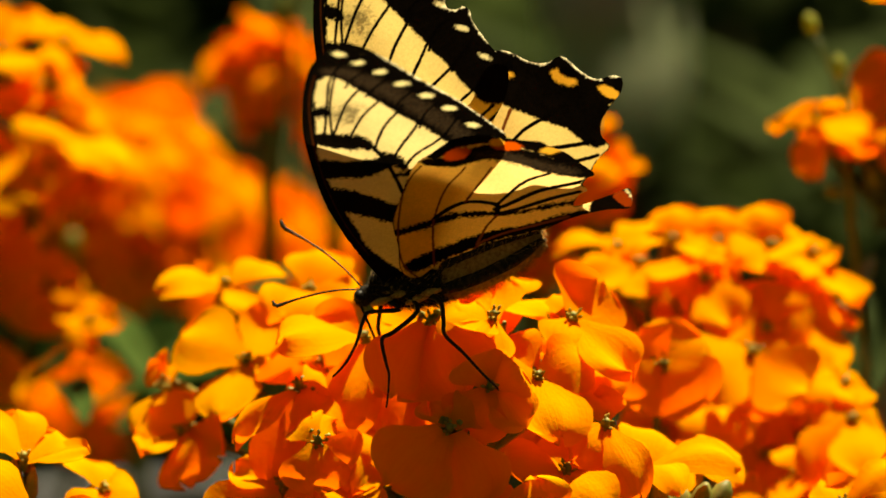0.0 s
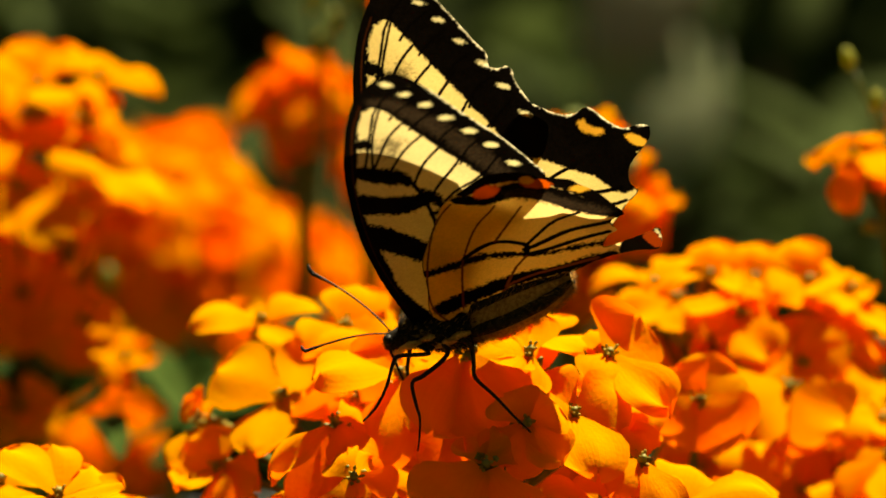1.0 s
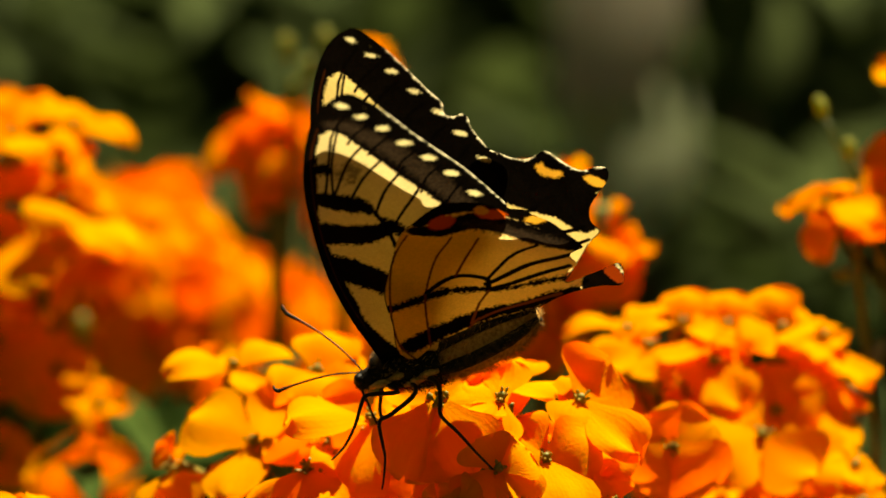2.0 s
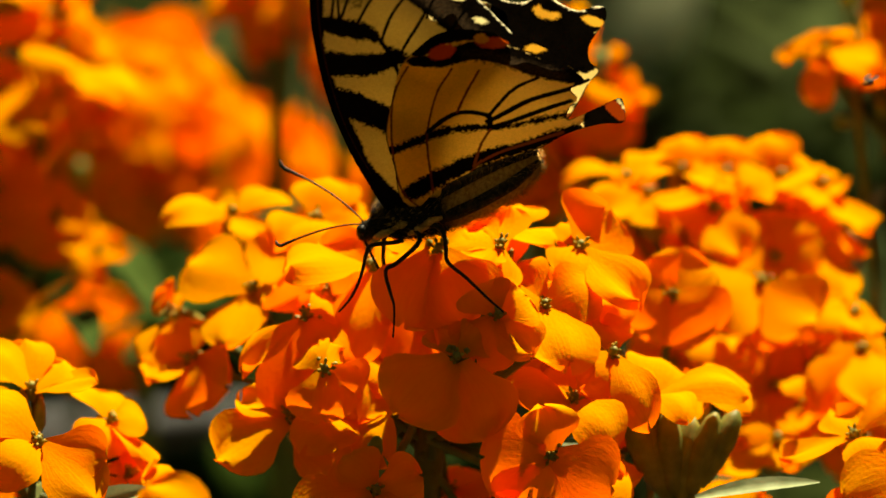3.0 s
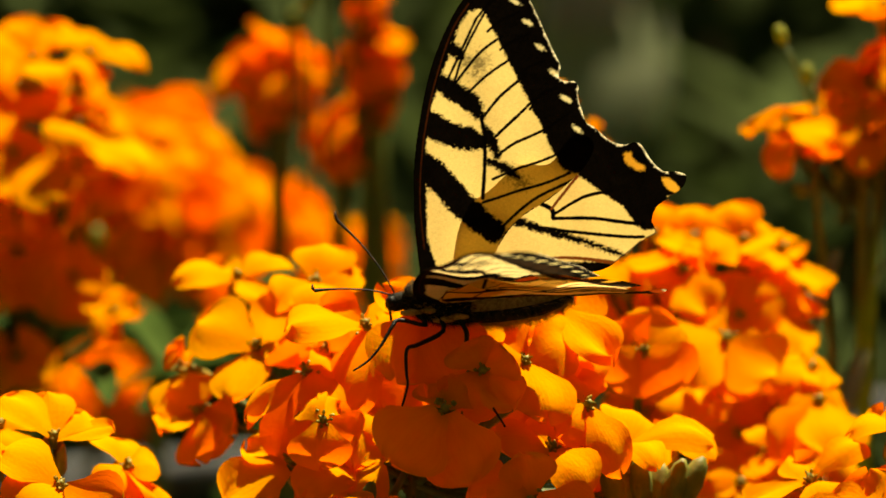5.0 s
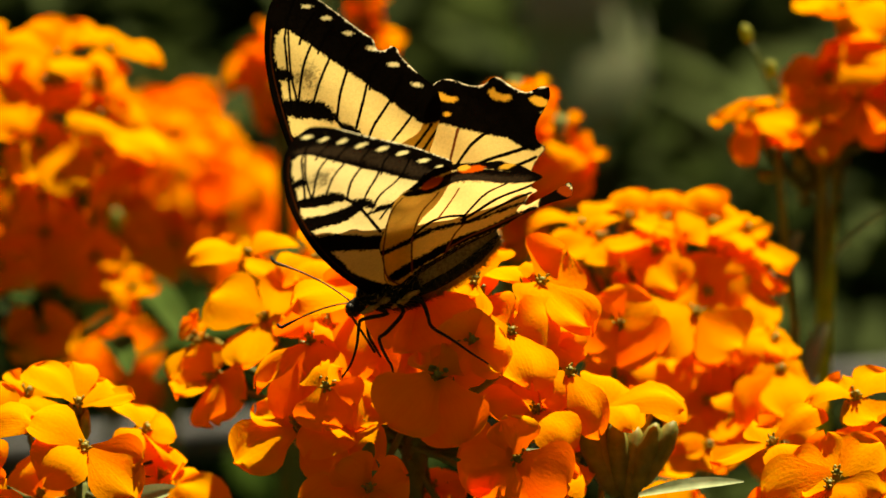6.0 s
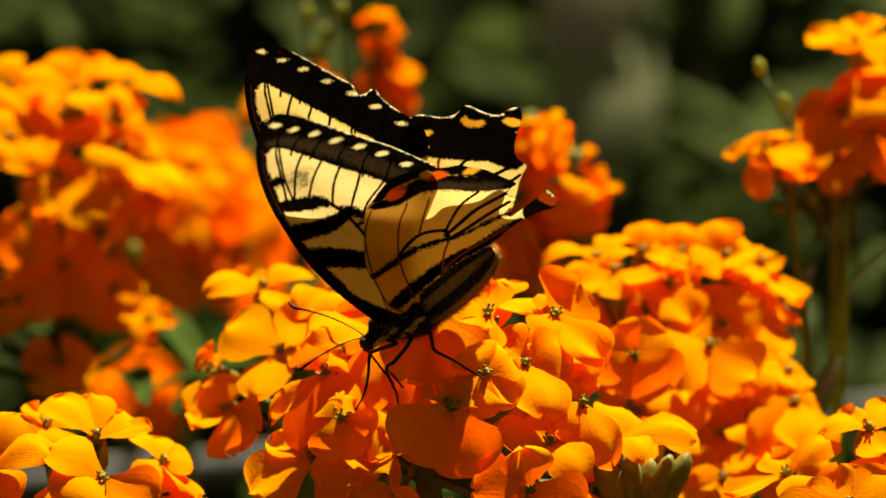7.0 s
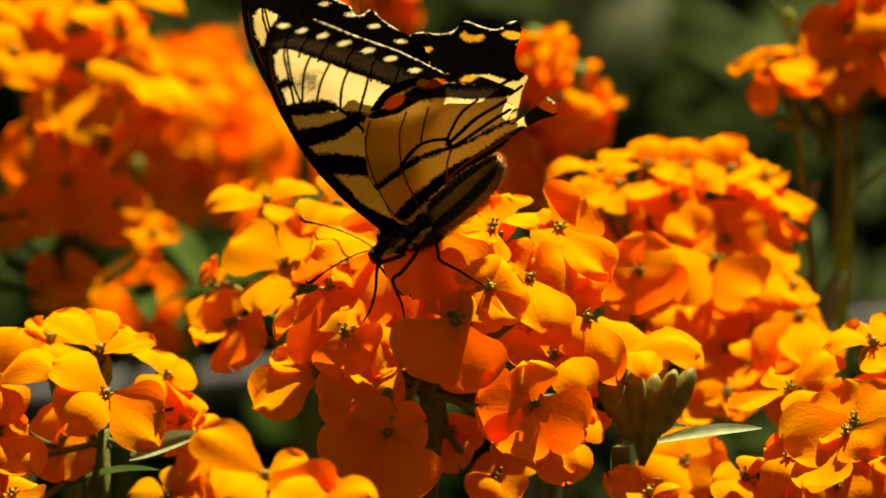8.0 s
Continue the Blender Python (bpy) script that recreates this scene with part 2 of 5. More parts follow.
def blossom(plant, place, f, spin, rnd, size=1.0, open_=0.0, root=None, kinds=None, loose=0.32, single=False):
    """One four-petalled flower on its stalk: place is its throat, f the way it faces; open_ folds the petals back or up."""
    size = size * 0.82
    top = placed("blossom", CALYX_MESH, CALYX, plant)
    turn = facing(f, spin)
    top.matrix_basis = Matrix.Translation(place) @ turn @ Matrix.Scale(size, 4)
    for k in range(4):
        me = rnd.choice(PETALS) if kinds is None else PETALS[kinds[k]]
        p = placed("petal", me, PETAL, top)
        p.matrix_basis = Matrix.Rotation(math.tau * k / 4 + rnd.uniform(-0.14, 0.14), 4, "Z") @ Matrix.Translation((0, 0, 0.0003 + 0.00025 * (k % 2))) @ Matrix.Rotation(open_ + rnd.uniform(-loose, loose), 4, "X") @ Matrix.Rotation(rnd.uniform(-loose, loose), 4, "Y")
    if single:
        placed("pistil", PISTIL_MESH, CALYX, top)
        for k in range(6):
            placed("stamen", rnd.choice(STAMENS), STAMEN, top).matrix_basis = Matrix.Rotation(math.tau * k / 6 + rnd.uniform(-0.35, 0.35), 4, "Z") @ Matrix.Rotation(rnd.uniform(-0.15, 0.25), 4, "Y")
    else:
        placed("flower_centre", CENTRE_MESH, STAMEN, top).matrix_basis = Matrix.Rotation(rnd.uniform(0, 6), 4, "Z")
    if root is not None:
        foot = Vector(place) - (turn.to_3x3() @ Vector((0, 0, 1))) * 0.0068 * size
        bm = bmesh.new()
        tube(bm, bend(root, foot - (turn.to_3x3() @ Vector((0, 0, 1))) * 0.004, foot, 6), [0.0008] * 7, 6)
        part("stalk", bm, STALK, plant)
    return top


GROUND = -0.29


def plant_stem(plant, top, foot, thick=0.0022, skin=None):
    bm = bmesh.new()
    top, foot = Vector(top), Vector(foot)
    mid = top * 0.55 + foot * 0.45 + Vector((top.x - foot.x, top.y - foot.y, 0)) * 0.2
    tube(bm, bend(foot, mid, top, 10), [thick * (1.35 - 0.5 * k / 10) for k in range(11)], 8)
    part("stem", bm, skin or STALK, plant)


def leaf_mesh(length, width, droop, skin=None):
    bm = bmesh.new()
    rows = []
    for i in range(11):
        t = i / 10
        w = width * 0.5 * math.sin(math.pi * min(1, 0.05 + 0.95 * t)) ** 0.75 + 0.0004
        z = -droop * length * t * t
        rows.append([bm.verts.new((s * w, length * t, z + abs(s) * w * 0.45)) for s in (-1, -0.5, 0, 0.5, 1)])
    for a, b in zip(rows, rows[1:]):
        for j in range(4):
            bm.faces.new((a[j], a[j + 1], b[j + 1], b[j]))
    me = bpy.data.meshes.new("leaf")
    bm.to_mesh(me)
    bm.free()
    me.materials.append(skin or LEAF)
    me.shade_smooth()
    return me


LEAVES = [leaf_mesh(0.030, 0.0055, 0.25), leaf_mesh(0.022, 0.005, 0.1), leaf_mesh(0.045, 0.0065, 0.12)]
DARK_LEAVES = [leaf_mesh(0.030, 0.0055, 0.25, GREEN), leaf_mesh(0.022, 0.005, 0.1, GREEN), leaf_mesh(0.045, 0.0065, 0.12, GREEN)]


def wallflower(label, group="wallflowers"):
    return tagged(new("wallflower"), label, "flower", group)


def dome(label, u, v, d, wide, high, count, seed, below=0.35, size=1.0, lift=0.0):
    """A wallflower whose round head of blossoms has its middle at (u, v, d) mm, wide and high its half sizes in mm."""
    rnd = random.Random(seed)
    wide, high, count = wide + 3.2, high + 2.8, max(3, round(count * 1.6))
    mid = spot(u, v, d)
    low = Vector((mid.x + rnd.uniform(-0.03, 0.03), mid.y + rnd.uniform(-0.02, 0.02), GROUND))
    plant = wallflower(label)
    plant.location = low
    mid_l, neck = mid - low, mid - low - Vector((0, 0, high * 0.0009))
    for k in range(count):
        c = 1 - (1 + below) * (k + 0.5) / count
        a = k * 2.39996 + rnd.uniform(-0.35, 0.35)
        r = math.sqrt(max(0, 1 - c * c))
        f = Vector((r * math.cos(a), r * math.sin(a), c))
        grow = rnd.uniform(0.62, 1.2)
        place = mid_l + Vector((f.x * wide, f.y * wide, f.z * high)) * 0.001 * grow
        look_way = (f + Vector((rnd.uniform(-0.3, 0.3), rnd.uniform(-0.3, 0.3) + min(0.0, lift) * 0.8, lift + rnd.uniform(0.15, 0.75)))).normalized()
        blossom(plant, place, look_way, rnd.uniform(0, 1.57), rnd, size * rnd.uniform(0.86, 1.08), rnd.choice((-0.35, -0.1, 0.05, 0.2)), neck + Vector((0, 0, rnd.uniform(-0.006, 0.008))))
    plant_stem(plant, neck + Vector((0, 0, 0.008)), (0, 0, 0), 0.0017)
    return plant


def posy(label, foot, hub, rows, seed, thick=0.0024, loose=0.24):
    """A wallflower with each blossom placed: rows of u, v, depth, facing (across, up, towards the eye), spin, size, fold."""
    rnd = random.Random(seed)
    plant = wallflower(label)
    plant.location = foot
    hub = hub - foot
    for u, v, d, (fx, fu, fq), spin, size, fold in rows:
        f = RIGHT * fx + UP * fu - AWAY * fq
        blossom(plant, spot(u, v, d) - foot, f, spin, rnd, size, fold, hub + AWAY * 0.006 + Vector((rnd.uniform(-0.004, 0.004), rnd.uniform(-0.003, 0.003), rnd.uniform(-0.008, 0.012))), None, loose, True)
    # brighter skin than other stems have, so that this one looks sunlit
    plant_stem(plant, hub + Vector((0, 0, 0.012)), (0, 0, 0), thick, YOUNG)
    return plant


def head(label, foot, hub, thick, seed):
    """A wallflower whose stem ends in hub: its blossoms follow one by one."""
    plant = wallflower(label)
    plant.location = foot
    HUBS[plant] = (hub - foot, random.Random(seed))
    plant_stem(plant, hub - foot + Vector((0, 0, 0.004)), (0, 0, 0), thick)
    return plant


HUBS = {}
TIPS = [max((v.co.y, v.co.z) for v in me.vertices) for me in PETALS]


def bloom(plant, throat, way, *tips):
    """A flower with its petals laid one by one: throat (u, v, depth), the way it faces, and for each petal its tip (u, v, depth) and breadth."""
    hub, rnd = HUBS[plant]
    at = spot(*throat) - plant.location
    f = (RIGHT * way[0] + UP * way[1] - AWAY * way[2]).normalized()
    top = placed("blossom", CALYX_MESH, CALYX, plant)
    turn = facing(f, rnd.uniform(0, 1.57))
    top.matrix_basis = Matrix.Translation(at) @ turn @ Matrix.Scale(0.9, 4)
    back = top.matrix_basis.inverted()
    for u, v, d, wide in tips:
        kind = rnd.choice((0, 1, 1, 2, 2, 3, 4, 5, 6))
        reach = spot(u, v, d) - plant.location - at
        y = reach.normalized()
        x = y.cross(f).normalized()
        z = x.cross(y)
        tip = Vector((0, *TIPS[kind]))
        grow, lift = reach.length / tip.length, math.atan2(-tip.z, tip.y)
        spread = Matrix.Diagonal((0.8 * wide, grow, (0.9 + grow) / 2, 1))
        laid = Matrix.Translation(at + f * rnd.uniform(0.0001, 0.0008)) @ Matrix((x, y, z)).transposed().to_4x4() @ Matrix.Rotation(lift, 4, "X") @ Matrix.Rotation(rnd.uniform(-0.32, 0.32), 4, "Y") @ spread
        placed("petal", PETALS[kind], PETAL, top).matrix_basis = back @ laid
    placed("pistil", PISTIL_MESH, CALYX, top)
    for k in range(6):
        placed("stamen", rnd.choice(STAMENS), STAMEN, top).matrix_basis = Matrix.Rotation(math.tau * k / 6 + rnd.uniform(-0.35, 0.35), 4, "Z") @ Matrix.Rotation(rnd.uniform(-0.15, 0.25), 4, "Y")
    foot = at - f * 0.0062
    bm = bmesh.new()
    tube(bm, bend(hub + Vector((rnd.uniform(-0.002, 0.002), rnd.uniform(-0.002, 0.002), rnd.uniform(-0.006, 0.004))), foot - f * 0.004, foot, 6), [0.0006] * 7, 6)
    part("stalk", bm, STALK, plant)
    return top


def filling(plant, mid, half, count):
    """More blossoms over a rounded body (mid as u, v, depth, half sizes in mm) behind the others."""
    hub, rnd = HUBS[plant]
    for k in range(count):
        z = 1 - 1.1 * (k + 0.5) / count
        turn, r = k * 2.39996 + rnd.uniform(-0.3, 0.3), math.sqrt(max(0.0, 1 - z * z))
        f = Vector((r * math.cos(turn), r * math.sin(turn), z))
        place = spot(*mid) - plant.location + Vector((f.x * half[0], f.y * half[1], f.z * half[2])) * 0.001 * rnd.uniform(0.75, 1.02)
        way = (f + Vector((rnd.uniform(-0.3, 0.3), rnd.uniform(-0.3, 0.3), rnd.uniform(0.1, 0.6)))).normalized()
        blossom(plant, place, way, rnd.uniform(0, 1.57), rnd, rnd.uniform(0.95, 1.15), rnd.choice((-0.4, -0.2, 0.0, 0.2)), hub, None, 0.35, True)


def under(u, v, d, dx=0.0, dy=0.0):
    """The place on the soil below a place."""
    p = spot(u, v, d)
    return Vector((p.x + dx, p.y + dy, GROUND))


def leaf_on(plant, u, v, d, tip_u, tip_v, tip_d, which=0, roll=0.0, kinds=None):
    """A leaf on a plant from one place towards another."""
    a, b = spot(u, v, d), spot(tip_u, tip_v, tip_d)
    p = placed("leaf", (kinds or LEAVES)[which], LEAF, plant)
    turn = (b - a).to_track_quat("Y", "Z").to_matrix().to_4x4() @ Matrix.Rotation(roll, 4, "Y")
    p.matrix_basis = Matrix.Translation(a - plant.location) @ turn @ Matrix.Scale((b - a).length / (0.030, 0.022, 0.045)[which], 4)


def place_leaf(plant, at, turn, tilt, which):
    """A dark green leaf on a plant at a place, turned about the upright and tilted up."""
    p = placed("leaf", DARK_LEAVES[which % 3], GREEN, plant)
    p.matrix_basis = Matrix.Translation(at - plant.location) @ Matrix.Rotation(turn, 4, "Z") @ Matrix.Rotation(tilt, 4, "X")


def bud_on(plant, u, v, d, size, root_u, root_v, root_d, young=False):
    """A green bud on its stalk."""
    p, r = spot(u, v, d) - plant.location, spot(root_u, root_v, root_d) - plant.location
    bm = bmesh.new()
    way = (p - r).normalized()
    tube(bm, [p + way * size * t for t in (-1.0, -0.8, -0.3, 0.3, 0.8, 1.0)], [size * k for k in ((0.3, 0.5, 0.62, 0.6, 0.42, 0.1) if young else (0.16, 0.24, 0.32, 0.34, 0.22, 0.06))], 8)
    bud = part("bud", bm, YOUNG if young else BUD, plant)
    bm = bmesh.new()
    tube(bm, bend(r, (p + r) * 0.5 + Vector((0.001, 0, 0.002)), p - way * size * 0.9, 6), [0.0004 if young else 0.0006] * 7, 6)
    part("stalk", bm, STALK, plant)
    return bud


# ---- ground and what lies behind ----
def ground():
    bm = bmesh.new()
    n = 60
    verts = {}
    for i in range(n + 1):
        for j in range(n + 1):
            x, y = (i / n - 0.5), (j / n - 0.5)
            x, y = x * 6 + x ** 3 * 900, y * 6 + y ** 3 * 900
            near = math.exp(-(x * x + y * y) / 9)
            z = GROUND + near * 0.03 * noise.noise(Vector((x * 3, y * 3, 0)))
            verts[i, j] = bm.verts.new((x, y, z))
    for i in range(n):
        for j in range(n):
            bm.faces.new((verts[i, j], verts[i + 1, j], verts[i + 1, j + 1], verts[i, j + 1]))
    tagged(part("ground", bm, SOIL), "dark brown garden soil with loose crumbs", "ground", "", "structure")


ground()


def hedge(name, x0, y0, x1, y1, high, seed):
    """A clipped hedge, added out of view to close the garden: a leafy wall with thickness."""
    rnd = random.Random(seed)
    a, b = Vector((x0, y0, 0)), Vector((x1, y1, 0))
    side = Vector((-(b - a).y, (b - a).x, 0)).normalized()
    bm = bmesh.new()
    cols, rows = 80, 30
    skins = []
    for face in (0.0, 0.35):
        grid = []
        for i in range(cols + 1):
            line = []
            for j in range(rows + 1):
                h = j / rows
                tuck = 0.12 * max(0.0, h - 0.85) / 0.15 * (1 if face == 0 else -1)
                q = Vector((i * 0.31, j * 0.31, seed * 7 + face * 9))
                rough = 0.07 * noise.noise(q) + 0.05 * noise.noise(q * 3.1)
                line.append(bm.verts.new(a.lerp(b, i / cols) + side * (face + tuck + rough) + Vector((0, 0, GROUND + high * h + (0.05 * noise.noise(q * 1.7) if j == rows else 0)))))
            grid.append(line)
        for i in range(cols):
            for j in range(rows):
                bm.faces.new((grid[i][j], grid[i + 1][j], grid[i + 1][j + 1], grid[i][j + 1]))
        skins.append(grid)
    for i in range(cols):
        bm.faces.new((skins[0][i][rows], skins[0][i + 1][rows], skins[1][i + 1][rows], skins[1][i][rows]))
    for i in (0, cols):
        for j in range(rows):
            bm.faces.new((skins[0][i][j], skins[0][i][j + 1], skins[1][i][j + 1], skins[1][i][j]))
    tagged(part(name, bm, BUSH), "dark green clipped hedge added round the garden bed, out of view", "hedge", "", "structure")


# unseen on all four sides, they cut low skylight and bounce green
hedge("hedge_1", -4, -3.6, 4, -3.6, 3.2, 1)
hedge("hedge_2", -3.2, -3.6, -3.2, 3.0, 2.4, 2)
hedge("hedge_3", 3.2, -3.6, 3.2, 3.0, 2.4, 3)
hedge("hedge_4", -4, 2.6, 4, 2.6, 1.4, 4)

# ---- the butterfly: x runs back along the view, z up, y away; its body leans by LEAN ----
LEAN = radians(15.0)
ALONG, ACROSS = Vector((math.cos(LEAN), 0, math.sin(LEAN))), Vector((-math.sin(LEAN), 0, math.cos(LEAN)))


def smooth_loop(points, steps=6, closed=True):
    """A Catmull-Rom curve through points (pairs in mm)."""
    p = np.array(points, float).reshape(-1, 2)
    n, out = len(p), []
    for i in range(n if closed else n - 1):
        a, b, c, d = (p[(i + k) % n] if closed else p[min(max(i + k, 0), n - 1)] for k in (-1, 0, 1, 2))
        for t in np.arange(steps) / steps:
            out.append(0.5 * (2 * b + (c - a) * t + (2 * a - 5 * b + 4 * c - d) * t * t + (3 * b - a - 3 * c + d) * t ** 3))
    if not closed:
        out.append(p[-1])
    return np.array(out)


def inside(loop, x, y):
    hit = np.zeros(x.shape, bool)
    for (x0, y0), (x1, y1) in zip(loop, np.roll(loop, -1, 0)):
        if y0 != y1:
            hit ^= ((y0 > y) != (y1 > y)) & (x < (x1 - x0) * (y - y0) / (y1 - y0) + x0)
    return hit


def distance(line, x, y, widths=None):
    """How far points lie from a line through points, less its half width there."""
    best = np.full(x.shape, 1e3)
    w = np.zeros(len(line)) if widths is None else np.interp(np.linspace(0, 1, len(line)), np.linspace(0, 1, len(widths)), widths)
    for k in range(len(line) - 1):
        (x0, y0), (x1, y1) = line[k], line[k + 1]
        dx, dy = x1 - x0, y1 - y0
        t = np.clip(((x - x0) * dx + (y - y0) * dy) / (dx * dx + dy * dy + 1e-9), 0, 1)
        best = np.minimum(best, np.hypot(x - x0 - t * dx, y - y0 - t * dy) - (w[k] + t * (w[k + 1] - w[k])))
    return best


def grain(x, y, size, seed):
    """Smooth random values, 0 to 1, on a grid of that size (mm)."""
    rnd = np.random.RandomState(seed)
    table = rnd.rand(64, 64)
    gx, gy = x / size, y / size
    ix, iy = np.floor(gx).astype(int), np.floor(gy).astype(int)
    fx, fy = gx - ix, gy - iy
    fx, fy = fx * fx * (3 - 2 * fx), fy * fy * (3 - 2 * fy)
    def at(i, j):
        return table[i % 64, j % 64]
    return (at(ix, iy) * (1 - fx) + at(ix + 1, iy) * fx) * (1 - fy) + (at(ix, iy + 1) * (1 - fx) + at(ix + 1, iy + 1) * fx) * fy


CREAM, BLACK, BROWN = np.array((0.48, 0.41, 0.25)), np.array((0.0008, 0.0006, 0.0005)), np.array((0.10, 0.028, 0.008))
TAIL_RED, DUST = np.array((0.15, 0.02, 0.004)), np.array((0.020, 0.014, 0.011))
RED, GOLD, PALE, WHITE = np.array((0.38, 0.055, 0.007)), np.array((0.50, 0.27, 0.04)), np.array((0.52, 0.49, 0.33)), np.array((0.85, 0.84, 0.76))


def wing(name, loop, lines, bands, spots, rim, label, parent, seed, bow, step=0.12, dust=(), smoke=(), cream=CREAM):
    """A scaled wing: a thin, slightly bowed sheet cut to loop. lines: dark veins (points, half widths); bands: the same in black with
    a powdery edge; spots: (s, r, half length, half width, turn, colour); rim: (points, half widths) of the dark border."""
    lo, hi = loop.min(0) - step, loop.max(0) + step
    xs, ys = np.arange(lo[0], hi[0], step), np.arange(lo[1], hi[1], step)
    gx, gy = np.meshgrid(xs, ys, indexing="ij")
    jig = 0.25 * step
    keep = inside(loop, gx, gy)
    edge = distance(np.vstack([loop, loop[:1]]), gx, gy)
    powder = grain(gx, gy, 0.35, seed) - 0.5 + 0.6 * (grain(gx, gy, 0.17, seed + 1) - 0.5)
    wobble = grain(gx, gy, 1.6, seed + 2) - 0.5
    dark = np.zeros(gx.shape)
    for points, widths in bands:
        d = distance(smooth_loop(points, 5, False), gx, gy, widths) + 0.55 * powder + 0.35 * wobble
        dark = np.maximum(dark, np.clip(0.5 - d / 0.5, 0, 1))
    for points, widths in rim:
        d = distance(smooth_loop(points, 5, False), gx, gy, widths) + 0.3 * powder + 0.25 * wobble
        dark = np.maximum(dark, np.clip(0.5 - d / 0.35, 0, 1))
    tone = cream * (1 + 0.10 * (grain(gx, gy, 3.0, seed + 3) - 0.5) + 0.10 * powder)[..., None]
    dusk = BLACK * (1 + 1.2 * grain(gx, gy, 0.3, seed + 5))[..., None] + 0.0005 * (grain(gx, gy, 1.3, seed + 4) ** 2)[..., None] * np.array((1.3, 0.9, 0.7))
    col = tone * (1 - dark[..., None]) + dusk * dark[..., None]
    for points, widths in smoke:
        d = distance(smooth_loop(points, 5, False), gx, gy, widths)
        k = 0.7 * np.clip(0.5 - d / 1.9 + 1.2 * powder, 0, 1)[..., None]
        col = col * (1 - k) + BLACK * k
    for points, widths in dust:
        d = distance(smooth_loop(points, 5, False), gx, gy, widths) + 0.9 * powder
        k = (np.clip(0.5 - d / 1.1, 0, 1) * (0.35 + 0.9 * grain(gx, gy, 0.22, seed + 9)))[..., None]
        col = col * (1 - k) + DUST * k
    for points, widths, shade in lines:
        d = distance(smooth_loop(points, 5, False), gx, gy, widths) + 0.08 * powder
        k = np.clip(0.5 - d / 0.16, 0, 1)[..., None]
        col = col * (1 - k) + shade * k
    k = np.clip(0.5 - (edge - 0.22) / 0.2, 0, 1)[..., None] * (grain(gx, gy, 1.9, seed + 6) < 0.55)[..., None]
    col = col * (1 - k) + BLACK * k
    for s, r, a, b, turn, shade in spots:
        c, n = math.cos(radians(turn)), math.sin(radians(turn))
        u, v = (gx - s) * c + (gy - r) * n, -(gx - s) * n + (gy - r) * c
        d = (np.hypot(u / a, v / b) - 1) * min(a, b) + 0.25 * powder
        k = np.clip(0.5 - d / 0.3, 0, 1)[..., None]
        col = col * (1 - k) + np.array(shade) * k
    # the sheet: bowed along and across, pleated a little between the veins
    span = max(hi[1], 1)
    lift = bow * ((gy / span) ** 2) * 6 + 0.35 * np.sin(gx * 0.55 + gy * 0.12) * np.clip(gy / 20, 0, 1) + 0.25 * (grain(gx, gy, 9, seed + 8) - 0.5)
    quads = keep[:-1, :-1] & keep[1:, :-1] & keep[1:, 1:] & keep[:-1, 1:]
    used = np.zeros(gx.shape, bool)
    for a in (slice(None, -1), slice(1, None)):
        for b in (slice(None, -1), slice(1, None)):
            used[a, b] |= quads
    number = np.cumsum(used.ravel()).reshape(gx.shape) - 1
    a, p = np.array(ALONG), np.array(ACROSS)
    at = (gx[used][:, None] * a + gy[used][:, None] * p + lift[used][:, None] * np.array((0, 1, 0))) / 1000
    faces = np.stack([number[:-1, :-1][quads], number[1:, :-1][quads], number[1:, 1:][quads], number[:-1, 1:][quads]], 1)
    me = bpy.data.meshes.new(name)
    me.from_pydata(at.tolist(), [], faces.tolist())
    layer = me.color_attributes.new("scales", "FLOAT_COLOR", "POINT")
    rgba = np.ones((len(at), 4), np.float32)
    rgba[:, :3] = np.clip(col[used], 0.0006, 1)
    layer.data.foreach_set("color", rgba.ravel())
    return placed(name, me, WING, parent, label)


FORE = smooth_loop([-0.4, -2.0, -4.0, 0.4, -5.3, 8.0, -5.8, 17.0, -5.5, 25.0, -4.5, 32.3, -3.0, 39.3, -1.0, 45.3, 1.0, 49.6, 3.2, 52.9, 5.6, 55.4, 8.0, 56.7, 9.9, 56.3,
                    12.2, 52.4, 13.9, 48.4, 15.6, 44.1, 17.5, 40.0, 19.1, 36.6, 20.5, 32.9, 21.6, 29.6, 22.4, 26.6, 21.0, 22.9, 16.0, 18.9, 8.6, 12.6, 3.2, 0.8])
FORE_WORN = smooth_loop([-0.4, -2.0, -4.0, 0.4, -5.3, 8.0, -5.8, 17.0, -5.5, 25.0, -4.5, 32.3, -3.0, 39.3, -1.0, 45.3, 1.0, 49.6, 3.2, 52.9, 5.6, 55.4, 8.0, 56.7, 9.9, 56.3,
                    12.2, 52.4, 13.9, 48.4, 15.6, 44.1, 16.9, 41.2, 16.7, 39.2, 18.0, 38.6, 19.0, 38.8, 19.7, 37.9, 19.6, 36.2, 20.5, 32.9, 21.5, 30.0, 21.9, 27.4, 20.0, 23.6, 15.6, 19.2, 8.6, 12.6, 3.2, 0.8])


